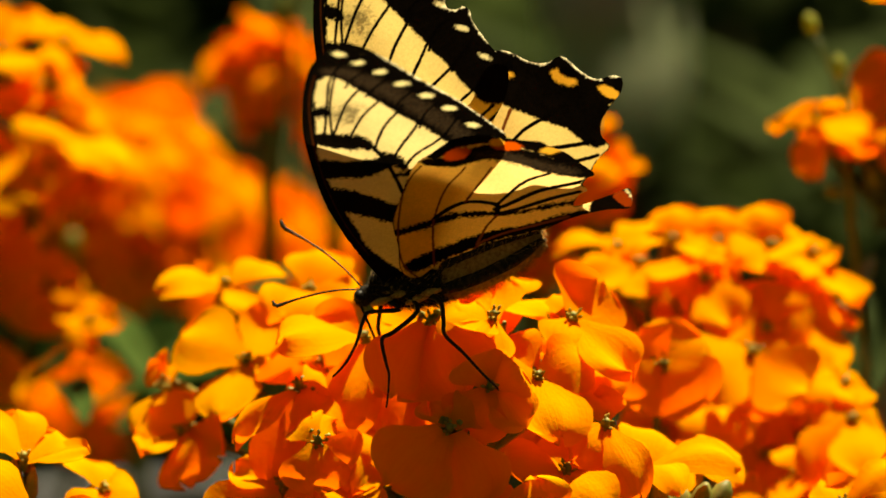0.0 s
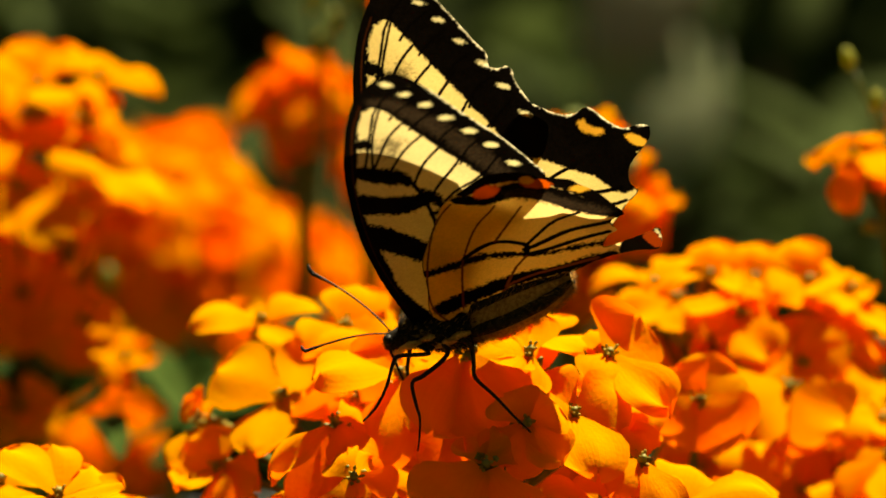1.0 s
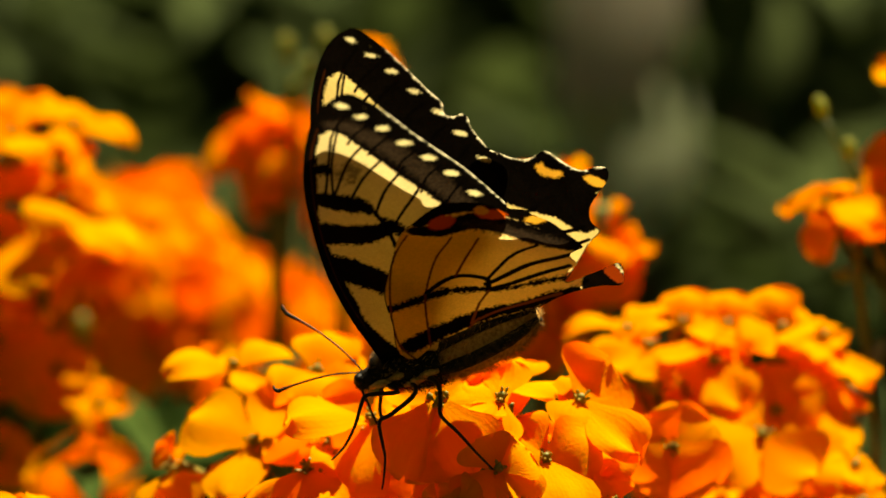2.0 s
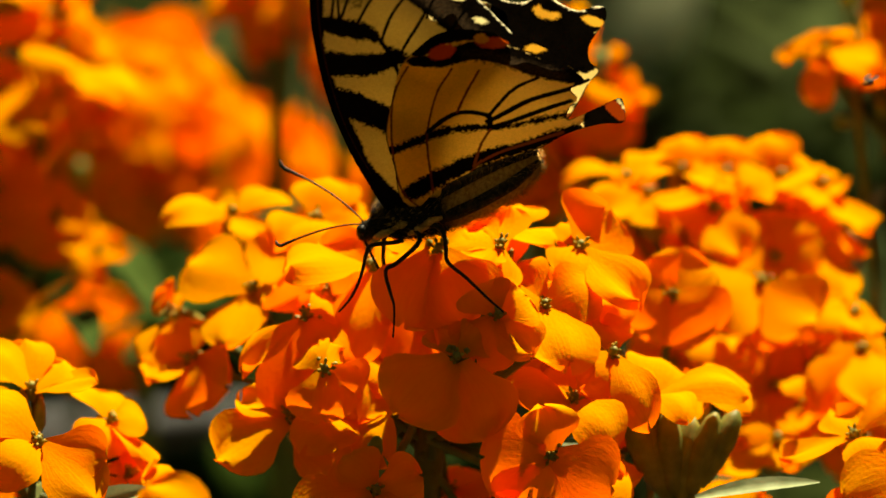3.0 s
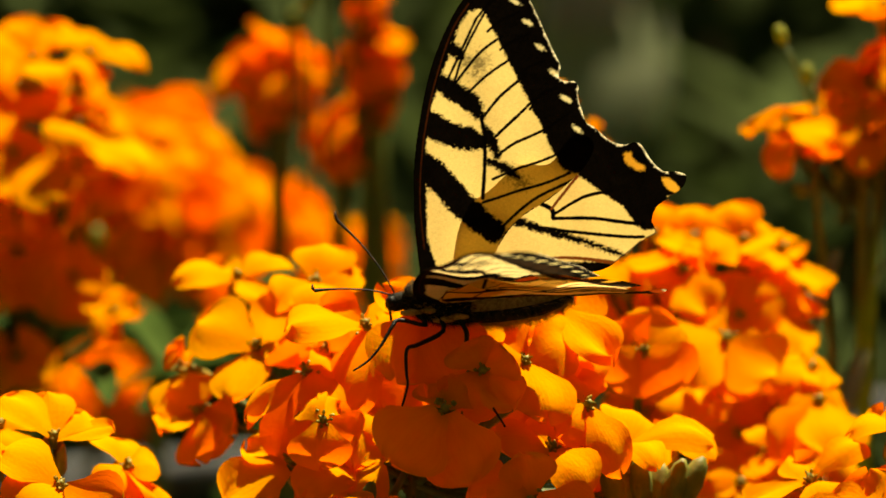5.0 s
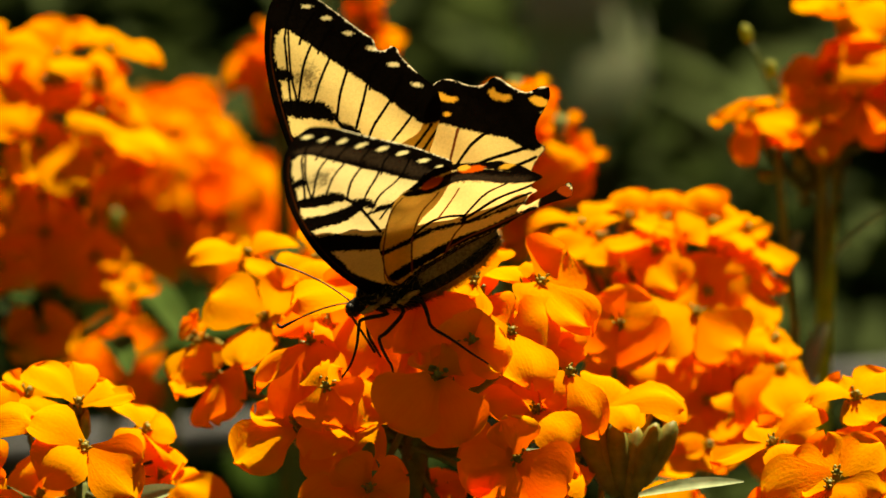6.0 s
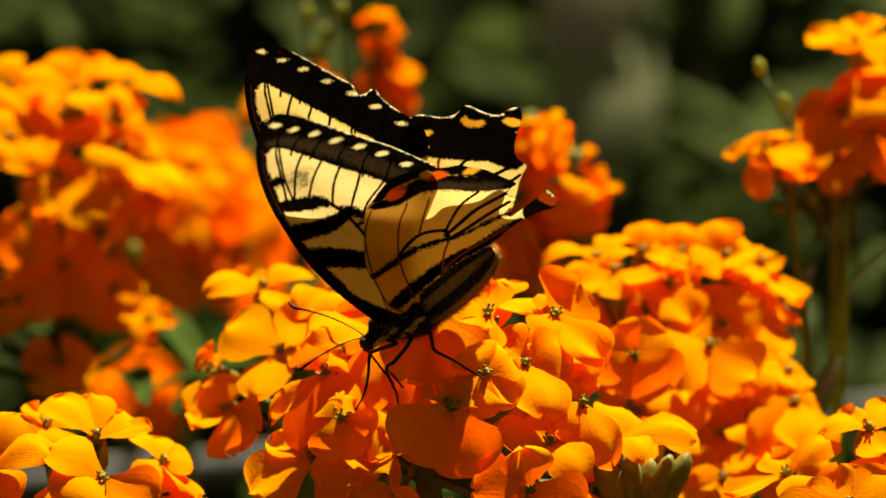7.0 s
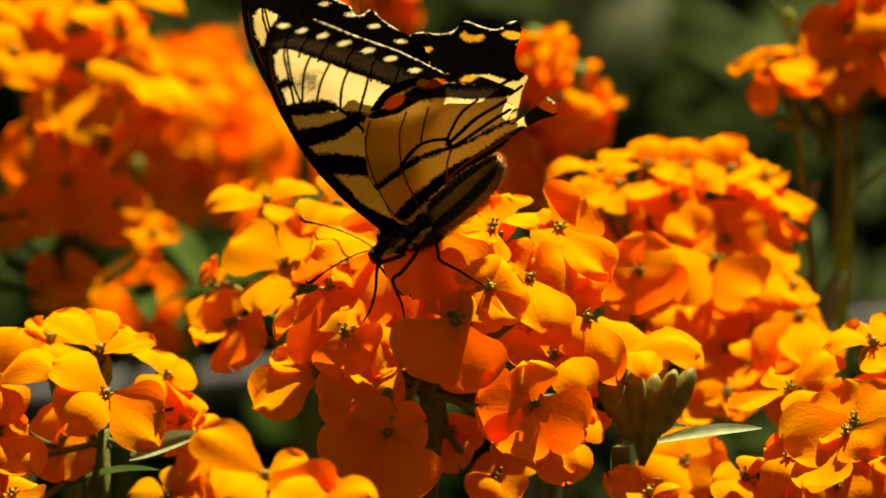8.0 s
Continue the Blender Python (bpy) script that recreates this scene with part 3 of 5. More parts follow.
def fringe(loop, a, b, count, share=0.72, thick=0.21):
    """Pale dashes of the fringe along the edge of a wing from a to b, broken at the veins."""
    i, j = (int(np.argmin(np.hypot(loop[:, 0] - p[0], loop[:, 1] - p[1]))) for p in (a, b))
    line = loop[min(i, j):max(i, j) + 1]
    along = np.concatenate([[0], np.cumsum(np.hypot(*np.diff(line, axis=0).T))])
    out = []
    cells = count * 2
    for k in range(cells):
        if k % 2 and share < 0.6:
            continue
        at, ahead = ((k + 0.5 + e) * along[-1] / cells for e in (0, 0.2))
        x, y, x2, y2 = (np.interp(q, along, line[:, c]) for q in (at, ahead) for c in (0, 1))
        out.append((x, y, along[-1] / cells * 0.5 * (0.95 if k % 3 else 0.6), thick * (1.2 if k % 2 else 0.9), math.degrees(math.atan2(y2 - y, x2 - x)), WHITE))
    return out


FORE_DUST = [([5.14, 50.90, 6.91, 50.26, 8.94, 47.54, 10.90, 43.85, 13.06, 39.48, 14.78, 35.16, 16.52, 30.50, 17.50, 26.80], [0.9, 1.15, 1.25, 1.25, 1.25, 1.2, 1.2, 1.0])]
FORE_SMOKE = [([3.04, 40.94, 4.73, 41.12, 4.16, 39.13], [0.9, 1.2, 0.8]), ([8.90, 22.79, 10.75, 20.95], [0.8, 0.9])]
FORE_BANDS = [
    ([-0.59, 43.55, 1.21, 42.87, 1.88, 41.78], [1.3, 1.0, 0.4]),
    ([-2.96, 38.48, 0.32, 36.38, 3.05, 34.34, 4.65, 31.88], [1.4, 1.7, 1.5, 0.6]),
    ([-5.52, 30.73, -2.60, 29.58, 1.62, 28.35, 5.44, 27.98], [2.7, 2.4, 2.1, 1.2]),
    ([-5.62, 23.64, -2.33, 21.36, 1.52, 17.08, 6.33, 12.84], [2.5, 2.3, 2.3, 2.0]),
    ([5.19, 30.05, 6.41, 27.58, 6.98, 25.38], [0.5, 0.9, 0.5]),
    ([5.50, 24.58, 8.06, 23.50, 10.21, 21.89], [0.5, 0.8, 0.4]),
    ([-4.72, 0.92, -1.42, 0.79, 1.86, 0.49], [3.2, 2.6, 1.6]),
]
FORE_RIM = [
    ([-3.06, -0.02, -5.75, 9.38, -5.59, 17.22, -5.31, 25.19, -4.10, 32.82, -2.55, 39.94, -0.15, 46.88, 2.32, 51.20, 5.46, 54.69], [3.0, 2.3, 1.9, 1.5, 1.25, 1.1, 1.1, 1.3, 1.9]),
    ([4.51, 52.91, 7.62, 51.57, 9.85, 48.12, 11.66, 44.18, 13.77, 39.81, 15.85, 35.09, 17.73, 30.45, 19.28, 26.45], [2.8, 3.3, 3.5, 3.5, 3.5, 3.4, 3.3, 3.2]),
    ([2.52, 50.84, 0.27, 46.10, -2.01, 39.16, -3.08, 34.98], [1.2, 0.9, 1.0, 0.8]),
    ([9.48, 56.15, 11.91, 53.67, 13.59, 48.75, 15.38, 44.92, 17.40, 40.53, 18.65, 37.21, 20.09, 34.32, 21.27, 30.31, 22.33, 26.49], [1.6, 1.6, 1.6, 1.6, 1.6]),
    ([3.04, 51.44, 6.85, 54.93, 9.75, 54.88], [2.2, 2.8, 2.2]),
]
FORE_VEINS = [
    ([4.10, 48.13, 6.19, 50.98, 9.00, 53.76], [0.2, 0.2], BLACK),
    ([5.83, 46.16, 7.96, 48.42, 10.78, 49.98], [0.2, 0.2], BLACK),
    ([7.78, 43.35, 9.75, 45.06, 12.44, 46.40], [0.2, 0.2], BLACK),
    ([10.47, 39.12, 12.04, 40.82, 14.35, 41.78], [0.2, 0.2], BLACK),
    ([12.25, 33.81, 13.87, 36.25, 16.36, 37.45], [0.2, 0.2], BLACK),
    ([14.36, 30.00, 15.97, 31.62, 17.99, 33.09], [0.2, 0.2], BLACK),
    ([1.09, 45.44, -0.95, 40.69, -2.33, 35.52], [0.16, 0.16], BLACK),
    ([4.10, 48.13, 1.31, 41.64, -0.68, 37.06], [0.22, 0.2], BLACK),
]
FORE_VEINS += [
    ([5.76, 49.95, 2.40, 42.99, 0.61, 37.06], [0.2, 0.2], BLACK),
    ([8.13, 45.74, 4.33, 42.18, 0.61, 37.06], [0.22, 0.22], BLACK),
    ([9.08, 41.77, 5.12, 38.28, 2.35, 35.35], [0.22, 0.22], BLACK),
    ([11.80, 39.72, 7.68, 35.41, 4.91, 31.59], [0.24, 0.24], BLACK),
    ([12.79, 35.39, 9.69, 31.71, 6.09, 27.71], [0.24, 0.24], BLACK),
    ([15.01, 30.89, 10.16, 27.95, 7.20, 25.46], [0.24, 0.24], BLACK),
    ([17.64, 27.11, 11.27, 23.93, 6.45, 21.51], [0.22, 0.22], BLACK),
    ([18.19, 23.33, 10.84, 19.84, 5.00, 17.67], [0.24, 0.24], BLACK),
    ([4.75, 31.66, 5.22, 28.79, 5.24, 23.97, 4.90, 18.33], [0.3, 0.3], BLACK),
    ([20.60, 23.02, 13.89, 19.45, 7.46, 13.26], [0.24, 0.24], BLACK),
    ([-4.2, 9.0, -4.75, 17.0, -4.4, 25.0, -3.3, 32.5, -1.7, 39.3, 0.5, 46.2, 3.0, 50.6], [0.06, 0.1, 0.1], BROWN * 0.25),
]
FORE_SPOTS = [(7.90, 54.65, 0.95, 0.55, -38, PALE), (9.70, 51.47, 0.95, 0.48, -30, PALE), (11.59, 47.95, 1.0, 0.5, -30, PALE), (13.32, 43.89, 1.1, 0.5, -33, PALE),
              (15.42, 39.62, 1.1, 0.52, -35, PALE), (17.22, 35.44, 1.1, 0.54, -38, PALE), (18.90, 30.41, 1.0, 0.5, -42, PALE), (20.08, 26.46, 0.7, 0.4, -42, PALE)]


HIND = smooth_loop([-0.3, -1.4, -1.0, 3.1, 1.0, 8.5, 3.0, 15.0, 6.5, 20.4, 12.5, 24.2, 18.6, 26.6, 20.8, 28.9, 22.9, 29.7, 25.0, 28.9, 26.9, 26.7, 29.0, 25.5, 31.5, 25.5, 33.1, 22.6, 34.8, 20.8, 37.0, 20.8, 38.3, 20.0,
                    37.7, 18.3, 36.1, 16.9, 34.0, 15.5, 32.7, 14.2, 32.1, 12.4, 32.5, 10.5, 30.3, 9.4, 28.3, 7.8, 26.6, 6.5, 25.2, 5.4, 23.6, 4.6, 20.5, 4.0, 15.7, 3.2, 9.0, 2.0, 3.9, 0.0], 5)
HIND_TORN = smooth_loop([0.40, 0.60, -0.80, 3.60, 0.99, 8.51, 3.05, 15.01, 7.99, 21.63, 10.95, 25.00, 12.87, 26.39, 17.04, 27.67, 21.13, 26.71, 23.77, 25.25, 26.08, 23.34, 28.31, 21.45, 28.94, 19.89, 30.30, 17.06, 31.19, 13.35, 31.82, 10.21, 30.36, 10.02, 29.38, 9.41, 29.52, 7.32, 27.96, 6.87, 26.37, 4.91, 27.69, 4.67, 31.18, 4.74, 34.42, 4.82, 34.46, 3.24, 32.94, 0.36, 30.05, 1.70, 26.60, 2.30, 23.81, 2.30, 20.48, 1.90, 15.51, 2.50, 9.06, 2.60, 4.09, 1.90], 5)
HIND_VEINS = [
    ([0.98, -0.23, 0.05, 4.13, 1.85, 10.34, 6.52, 19.38, 11.58, 24.30], [0.16, 0.14], BROWN),
    ([3.02, 0.31, 6.59, 9.04, 8.52, 12.67, 13.08, 18.31, 16.81, 21.24], [0.16, 0.16], BROWN),
    ([8.44, 12.32, 13.76, 13.25, 17.07, 11.05, 16.25, 8.96], [0.38, 0.42, 0.4], BLACK),
    ([13.52, 13.42, 16.59, 16.41, 19.79, 18.77], [0.2, 0.18], BROWN),
    ([16.94, 10.86, 21.72, 13.10, 26.29, 13.73], [0.3, 0.3], BLACK),
    ([16.55, 10.05, 23.01, 10.37, 29.54, 9.77], [0.42, 0.42], BLACK),
    ([16.37, 8.89, 21.94, 8.11, 28.32, 7.66], [0.4, 0.4], BLACK),
    ([11.21, 3.80, 13.73, 6.60, 16.18, 8.47], [0.2, 0.2], BROWN),
    ([10.90, 3.48, 16.15, 3.94, 24.53, 2.93], [0.2, 0.3], BROWN),
    ([4.78, 1.23, 8.06, 1.79, 12.30, 3.86], [0.2, 0.15], BROWN),
]
HIND_BANDS = [
    ([-0.05, 11.59, 8.07, 11.56, 13.08, 10.21, 16.64, 8.74], [0.75, 0.8, 0.6, 0.5]),
    ([16.64, 8.74, 21.43, 6.94, 26.83, 5.59], [0.45, 0.45, 0.5]),
    ([1.5, 3.4, 8.0, 4.2, 14.0, 4.0, 20.0, 3.2, 26.8, 2.8], [1.5, 1.5, 1.3, 1.2, 0.8]),
]
HIND_RIM = [
    ([12.83, 25.09, 16.42, 23.33, 20.69, 22.30, 24.27, 19.68, 27.45, 15.45, 31.39, 10.62], [1.0, 1.3, 1.7, 2.0, 1.9, 1.0]),
    ([14.38, 26.31, 18.71, 26.69, 22.96, 24.95, 26.12, 22.79, 28.91, 18.96, 30.95, 12.25], [1.2, 1.5, 1.6, 1.6, 1.7, 1.4]),
    ([28.6, 2.4, 31.19, 3.00, 33.18, 3.18], [1.0, 2.8, 2.8]),
]
HIND_SPOTS = [(16.99, 24.50, 1.9, 1.3, -14, RED), (23.70, 22.54, 2.1, 1.15, -24, RED), (22.81, 23.84, 1.0, 1.0, -20, GOLD), (28.73, 18.81, 1.5, 0.75, -38, GOLD),
              (32.96, 3.12, 1.0, 2.4, 5, TAIL_RED), (34.23, 2.46, 0.22, 1.9, 5, PALE), (27.42, 0.71, 1.0, 0.22, 20, PALE)]
FAR_RIM = [
    ([17.5, 27.4, 20.8, 26.2, 24.4, 23.6, 28.0, 20.6, 31.0, 17.4, 31.6, 13.4], [2.6, 3.6, 4.2, 4.3, 3.8, 2.4]),
    ([22.9, 28.2, 27.6, 24.4, 31.5, 23.4, 34.6, 19.4, 37.0, 19.6], [2.4, 2.6, 2.8, 2.8, 1.8]),
    ([18.5, 5.6, 22.4, 4.6, 26.4, 3.6], [0.6, 1.5, 2.2]),
]
FAR_BANDS = [([-0.5, 13.6, 7.0, 14.4, 14.9, 12.0, 21.5, 9.4, 27.6, 6.7], [0.9, 0.9, 0.7, 0.5, 0.4])] + HIND_BANDS[2:]
FAR_VEINS = [
    ([12.4, 17.2, 14.6, 16.7, 16.9, 15.4, 17.0, 13.8], [0.3, 0.42, 0.35], BLACK),
    ([16.9, 15.4, 19.2, 18.0, 21.4, 20.4], [0.2, 0.25], BROWN),
    ([17.0, 14.4, 21.9, 16.9, 26.4, 18.0], [0.25, 0.3], BLACK),
    ([17.0, 13.8, 24.0, 13.2, 30.6, 12.2], [0.3, 0.35], BLACK),
    ([16.4, 12.0, 23.4, 10.6, 30.4, 10.0], [0.3, 0.3], BLACK),
    ([8.2, 14.4, 12.0, 18.6, 15.6, 22.6], [0.2, 0.2], BLACK),
    ([5.6, 13.8, 9.4, 19.4, 13.0, 23.6], [0.2, 0.2], BLACK),
    ([12.4, 6.2, 18.0, 7.0, 26.2, 5.6], [0.2, 0.35], BROWN),
]
FAR_SPOTS = [(21.2, 23.6, 0.6, 0.45, -30, GOLD), (22.6, 26.3, 1.7, 0.85, -42, GOLD), (23.5, 26.9, 1.3, 0.7, -42, BLACK), (30.4, 22.5, 1.9, 1.0, -50, GOLD), (31.3, 23.0, 1.4, 0.8, -50, BLACK), (35.6, 18.4, 1.6, 0.85, -50, GOLD)]


def blob(bm, places, radii, sides=14):
    """A body of rings: places along it, (side, height) radii at each."""
    rings = []
    for k, p in enumerate(places):
        p = Vector(p)
        rings.append([bm.verts.new(p + Vector((0, math.cos(a) * radii[k][0], 0)) + ACROSS * math.sin(a) * radii[k][1]) for a in (math.tau * j / sides for j in range(sides))])
    for a, b in zip(rings, rings[1:]):
        for j in range(sides):
            bm.faces.new((a[j], a[(j + 1) % sides], b[(j + 1) % sides], b[j]))
    bm.faces.new(rings[0][::-1])
    bm.faces.new(rings[-1])


def hairs(bm, places, radii, count, length, seed, back):
    """Short tapered hairs that stand off a body of rings."""
    rnd = random.Random(seed)
    for _ in range(count):
        k = rnd.randrange(len(places) - 1)
        t, a = rnd.random(), rnd.uniform(0, math.tau)
        p = Vector(places[k]).lerp(Vector(places[k + 1]), t)
        ry, rz = (radii[k][i] * (1 - t) + radii[k + 1][i] * t for i in (0, 1))
        out = Vector((0, math.cos(a), 0)) + ACROSS * math.sin(a)
        root = p + Vector((0, math.cos(a) * ry, 0)) + ACROSS * math.sin(a) * rz
        tip = root + (out * rnd.uniform(0.5, 1) + ALONG * back * rnd.uniform(0.2, 1.2)) * length * rnd.uniform(0.5, 1.2)
        side = out.cross(ALONG).normalized() * 0.00005
        lift = ALONG * 0.00005
        f = [bm.verts.new(root + side), bm.verts.new(root - side), bm.verts.new(root + lift), bm.verts.new(tip)]
        for i, j in ((0, 1), (1, 2), (2, 0)):
            bm.faces.new((f[i], f[j], f[3]))


def mm(x, z, y=0.0):
    return Vector((x - 2.4, y, z + 2.0)) / 1000


butterfly = tagged(new("butterfly"), "black and cream striped swallowtail butterfly with torn hind wings, feeding", "butterfly")
butterfly.matrix_basis = Matrix.Translation(spot(-6.5, 7.4, -8)) @ pose(0, 0, 0, -TILT, 0, 0)

fore_near = wing("forewing", FORE, FORE_VEINS, FORE_BANDS, FORE_SPOTS + fringe(FORE, (12.2, 52.4), (22.4, 26.6), 8), FORE_RIM, "cream forewing with black tiger stripes", butterfly, 3, -0.06, dust=FORE_DUST, smoke=FORE_SMOKE)
hind_near = wing("hindwing", HIND_TORN, HIND_VEINS, HIND_BANDS, HIND_SPOTS, HIND_RIM, "yellow hindwing with red spots and a torn edge", butterfly, 13, -0.06, dust=[([19.60, 22.16, 22.58, 20.08, 25.97, 16.31, 29.57, 12.34], [0.8, 1.0, 1.1, 0.6])], cream=np.array((0.66, 0.50, 0.26)))
fore_far = wing("forewing", FORE_WORN, FORE_VEINS, FORE_BANDS, [(x + 0.5, y + 0.2, a * 0.8, b * 0.72, turn, skin) for x, y, a, b, turn, skin in FORE_SPOTS[:7]] + fringe(FORE_WORN, (12.2, 52.4), (20.5, 32.9), 6), FORE_RIM, "cream forewing with black tiger stripes and a chipped edge", butterfly, 23, 0.06, smoke=FORE_SMOKE, cream=np.array((0.53, 0.44, 0.21)))
hind_far = wing("hindwing", HIND, FAR_VEINS, FAR_BANDS, FAR_SPOTS + fringe(HIND, (20.8, 28.9), (38.3, 20.0), 4, 0.9, 0.24), FAR_RIM, "yellow hindwing with a scalloped black border", butterfly, 33, 0.06, cream=np.array((0.53, 0.435, 0.20)))


def body():
    # the chest, furry; the head; the ringed rear body
    c = [mm(-4.92, -3.17), mm(-3.97, -2.62), mm(-1.98, -2.62), mm(0.79, -2.62), mm(3.97, -2.38), mm(6.35, -1.83)]
    r = [(0.0009, 0.0011), (0.0022, 0.0021), (0.0030, 0.0027), (0.0032, 0.0030), (0.0029, 0.0029), (0.0020, 0.0023)]
    bm = bmesh.new()
    blob(bm, c, r)
    hairs(bm, c, r, 5200, 0.0013, 4, 0.6)
    part("thorax", bm, FUR_DARK, butterfly, "furry black chest")
    bm = bmesh.new()
    hairs(bm, c, [(y * 1.01, z * 1.01) for y, z in r], 800, 0.0012, 8, 0.9)
    part("fur", bm, FUR_TAN, butterfly, "sparse tan hairs on the chest")
    bm = bmesh.new()
    for k, (x, z) in enumerate(((-2.78, -4.60), (0.00, -3.65), (2.38, -4.60), (4.37, -3.65))):
        p = [mm(x - 1.6, z - 0.45, -2.4), mm(x, z, -2.9), mm(x + 1.6, z + 0.4, -2.4)]
        tube(bm, p, [0.0003, 0.0006, 0.0003], 6)
    part("side_stripe", bm, FUR_TAN, butterfly, "tan stripes of fur on the chest")
    c = [mm(5.40, -2.38), mm(7.94, -1.51), mm(10.71, -0.63), mm(13.49, 0.40), mm(16.27, 1.51), mm(18.65, 2.62), mm(20.32, 3.49)]
    r = [(0.0020, 0.0024), (0.0024, 0.0029), (0.0026, 0.0031), (0.0026, 0.0030), (0.0023, 0.0027), (0.0016, 0.0019), (0.0005, 0.0010)]
    bm = bmesh.new()
    blob(bm, c, r)
    hairs(bm, c, r, 3200, 0.0013, 6, 0.8)
    part("abdomen", bm, FUR_BROWN, butterfly, "tan rear body with black stripes")
    bm = bmesh.new()
    for drop, w in ((-0.45, 0.0010), (0.72, 0.0009)):
        pts = [p + ACROSS * rr[1] * drop + Vector((0, -rr[0] * math.sqrt(1 - drop * drop) * 0.92, 0)) for p, rr in zip(c, r)]
        tube(bm, pts, [w * 0.7, w, w, w, w, w * 0.8, w * 0.4], 8)
        pts = [Vector((p.x, -p.y, p.z)) for p in pts]
        tube(bm, pts, [w * 0.7, w, w, w, w, w * 0.8, w * 0.4], 8)
    part("abdomen_stripe", bm, FUR_DARK, butterfly, "black stripes along the rear body")
    bm = bmesh.new()
    c = [mm(-7.38, -4.29), mm(-6.98, -4.05), mm(-6.19, -3.81), mm(-5.24, -3.41), mm(-4.44, -3.02)]
    r = [(0.0004, 0.0004), (0.0011, 0.0011), (0.0015, 0.0014), (0.0014, 0.0014), (0.0010, 0.0011)]
    blob(bm, c, r, 12)
    hairs(bm, c, r, 350, 0.0006, 9, -0.3)
    head = part("head", bm, FUR_DARK, butterfly, "small black furry head")
    for side in (-1, 1):
        bm = bmesh.new()
        bmesh.ops.create_uvsphere(bm, u_segments=12, v_segments=8, radius=0.0008, matrix=Matrix.Translation(mm(-6.43, -3.65, side * 1.15)))
        part("eye", bm, CHITIN, head, "glossy black eye")


body()


def feeler(a, b, c, y):
    bm = bmesh.new()
    pts = bend(mm(*a, y * 0.2), mm(*b, y * 0.7), mm(*c, y), 14)
    way = (pts[-1] - pts[-2]).normalized()
    up = ACROSS * (1 if c[1] > a[1] else 0.8)
    pts += [pts[-1] + way * 0.0004 + up * 0.0005, pts[-1] + way * 0.0004 + up * 0.0012]
    tube(bm, pts, [0.00012 + 0.000004 * k for k in range(12)] + [0.00020, 0.00026, 0.00030, 0.00028, 0.00015], 7)
    part("antenna", bm, CHITIN, butterfly, "thin dark clubbed antenna")


feeler((-6.67, -2.38), (-11.0, 2.6), (-18.2, 6.3), 3.0)
feeler((-6.83, -2.78), (-11.0, -2.3), (-18.0, -4.6), -3.0)


def leg(points, y0, y1):
    bm = bmesh.new()
    line = smooth_loop(points, 4, False)
    tube(bm, [mm(x, z, y0 + (y1 - y0) * k / (len(line) - 1)) for k, (x, z) in enumerate(line)], [0.00031 * (1 - k / len(line)) ** 0.8 + 0.00010 for k in range(len(line))], 6)
    part("leg", bm, CHITIN, butterfly, "thin jointed black leg")



leg([(1.19, -3.97), (2.94, -6.19), (0.00, -8.97), (-1.11, -10.00), (0.00, -13.33), (1.03, -15.32), (1.11, -19.52)], -2.0, -15.0)
leg([(3.97, -3.65), (6.35, -5.40), (7.22, -7.78), (7.94, -9.76), (11.11, -12.38), (14.29, -15.32), (17.22, -17.78)], -2.0, -14.0)
leg([(-2.78, -4.21), (0.00, -5.87), (-3.97, -6.03), (-4.60, -6.98), (-5.40, -10.16), (-6.67, -12.94), (-8.41, -14.92)], -2.0, -9.0)
leg([(-3.97, -3.97), (-4.60, -6.19), (-5.08, -8.57), (-4.44, -10.95), (-3.97, -12.54)], 1.5, 4.0)
bm = bmesh.new()
tube(bm, bend(mm(-6.83, -4.60), mm(-5.56, -7.78), mm(-3.97, -11.75), 8), [0.00022] * 9, 6)
part("tongue", bm, CHITIN, butterfly, "thin dark feeding tube")

# ---- the wallflower on which it sits ----
ORANGE = "orange wallflower head of four-petalled blossoms on a green stem"


# ---- heads of blossoms, each petal laid by the place of its tip: throat, facing (across, up, towards the eye), tips with breadth
main = head("bright orange wallflower head on which the butterfly sits", under(-22.5, -36.4, 25, -0.01, 0.02), spot(-1.5, -23.5, 2), 0.0024, 11)
bloom(main, (18.7, -0.0, 2), (0.25, 0.5, 0.8), (22.6, 5.4, 6, 1.45), (27.4, -7.6, -4, 1.1), (16.9, -5.0, -3, 0.9), (16.1, 3.3, 8, 0.7))
bloom(main, (14.1, -8.2, -4), (0.05, 0.45, 0.9), (9.2, -2.7, 2, 1.05), (21.3, -5.6, -3, 1.05), (17.9, -18.0, -11, 1.2), (5.0, -10.2, -9, 1))
bloom(main, (-26.6, -5.8, 31), (-0.15, 0.55, 0.8), (-36.3, -1.9, 34, 1.3), (-31.1, -14.3, 24, 1.15), (-17.8, -8.8, 26, 0.8), (-21.6, 1.3, 38, 1.1))
bloom(main, (-29.7, 4.3, 51), (-0.15, 0.9, 0.45), (-39.6, 3.1, 49, 0.95), (-22.4, 7.1, 55, 0.95), (-34.7, 7.3, 59, 0.8), (-24.3, 0.1, 44, 1))
bloom(main, (-18.0, 3.7, 35), (0, 0.8, 0.6), (-23.6, 0.9, 29, 1), (-15.6, 9.7, 41, 1.1), (-10.9, 5.7, 38, 1), (-16.0, -1.1, 28, 1))
bloom(main, (-10.0, -2.9, 6), (-0.25, 0.7, 0.65), (-23.1, -4.0, 1, 1), (-17.6, 1.3, 9, 0.8), (-5.5, -0.0, 9, 0.7), (-13.2, -16.9, 3, 1.25))
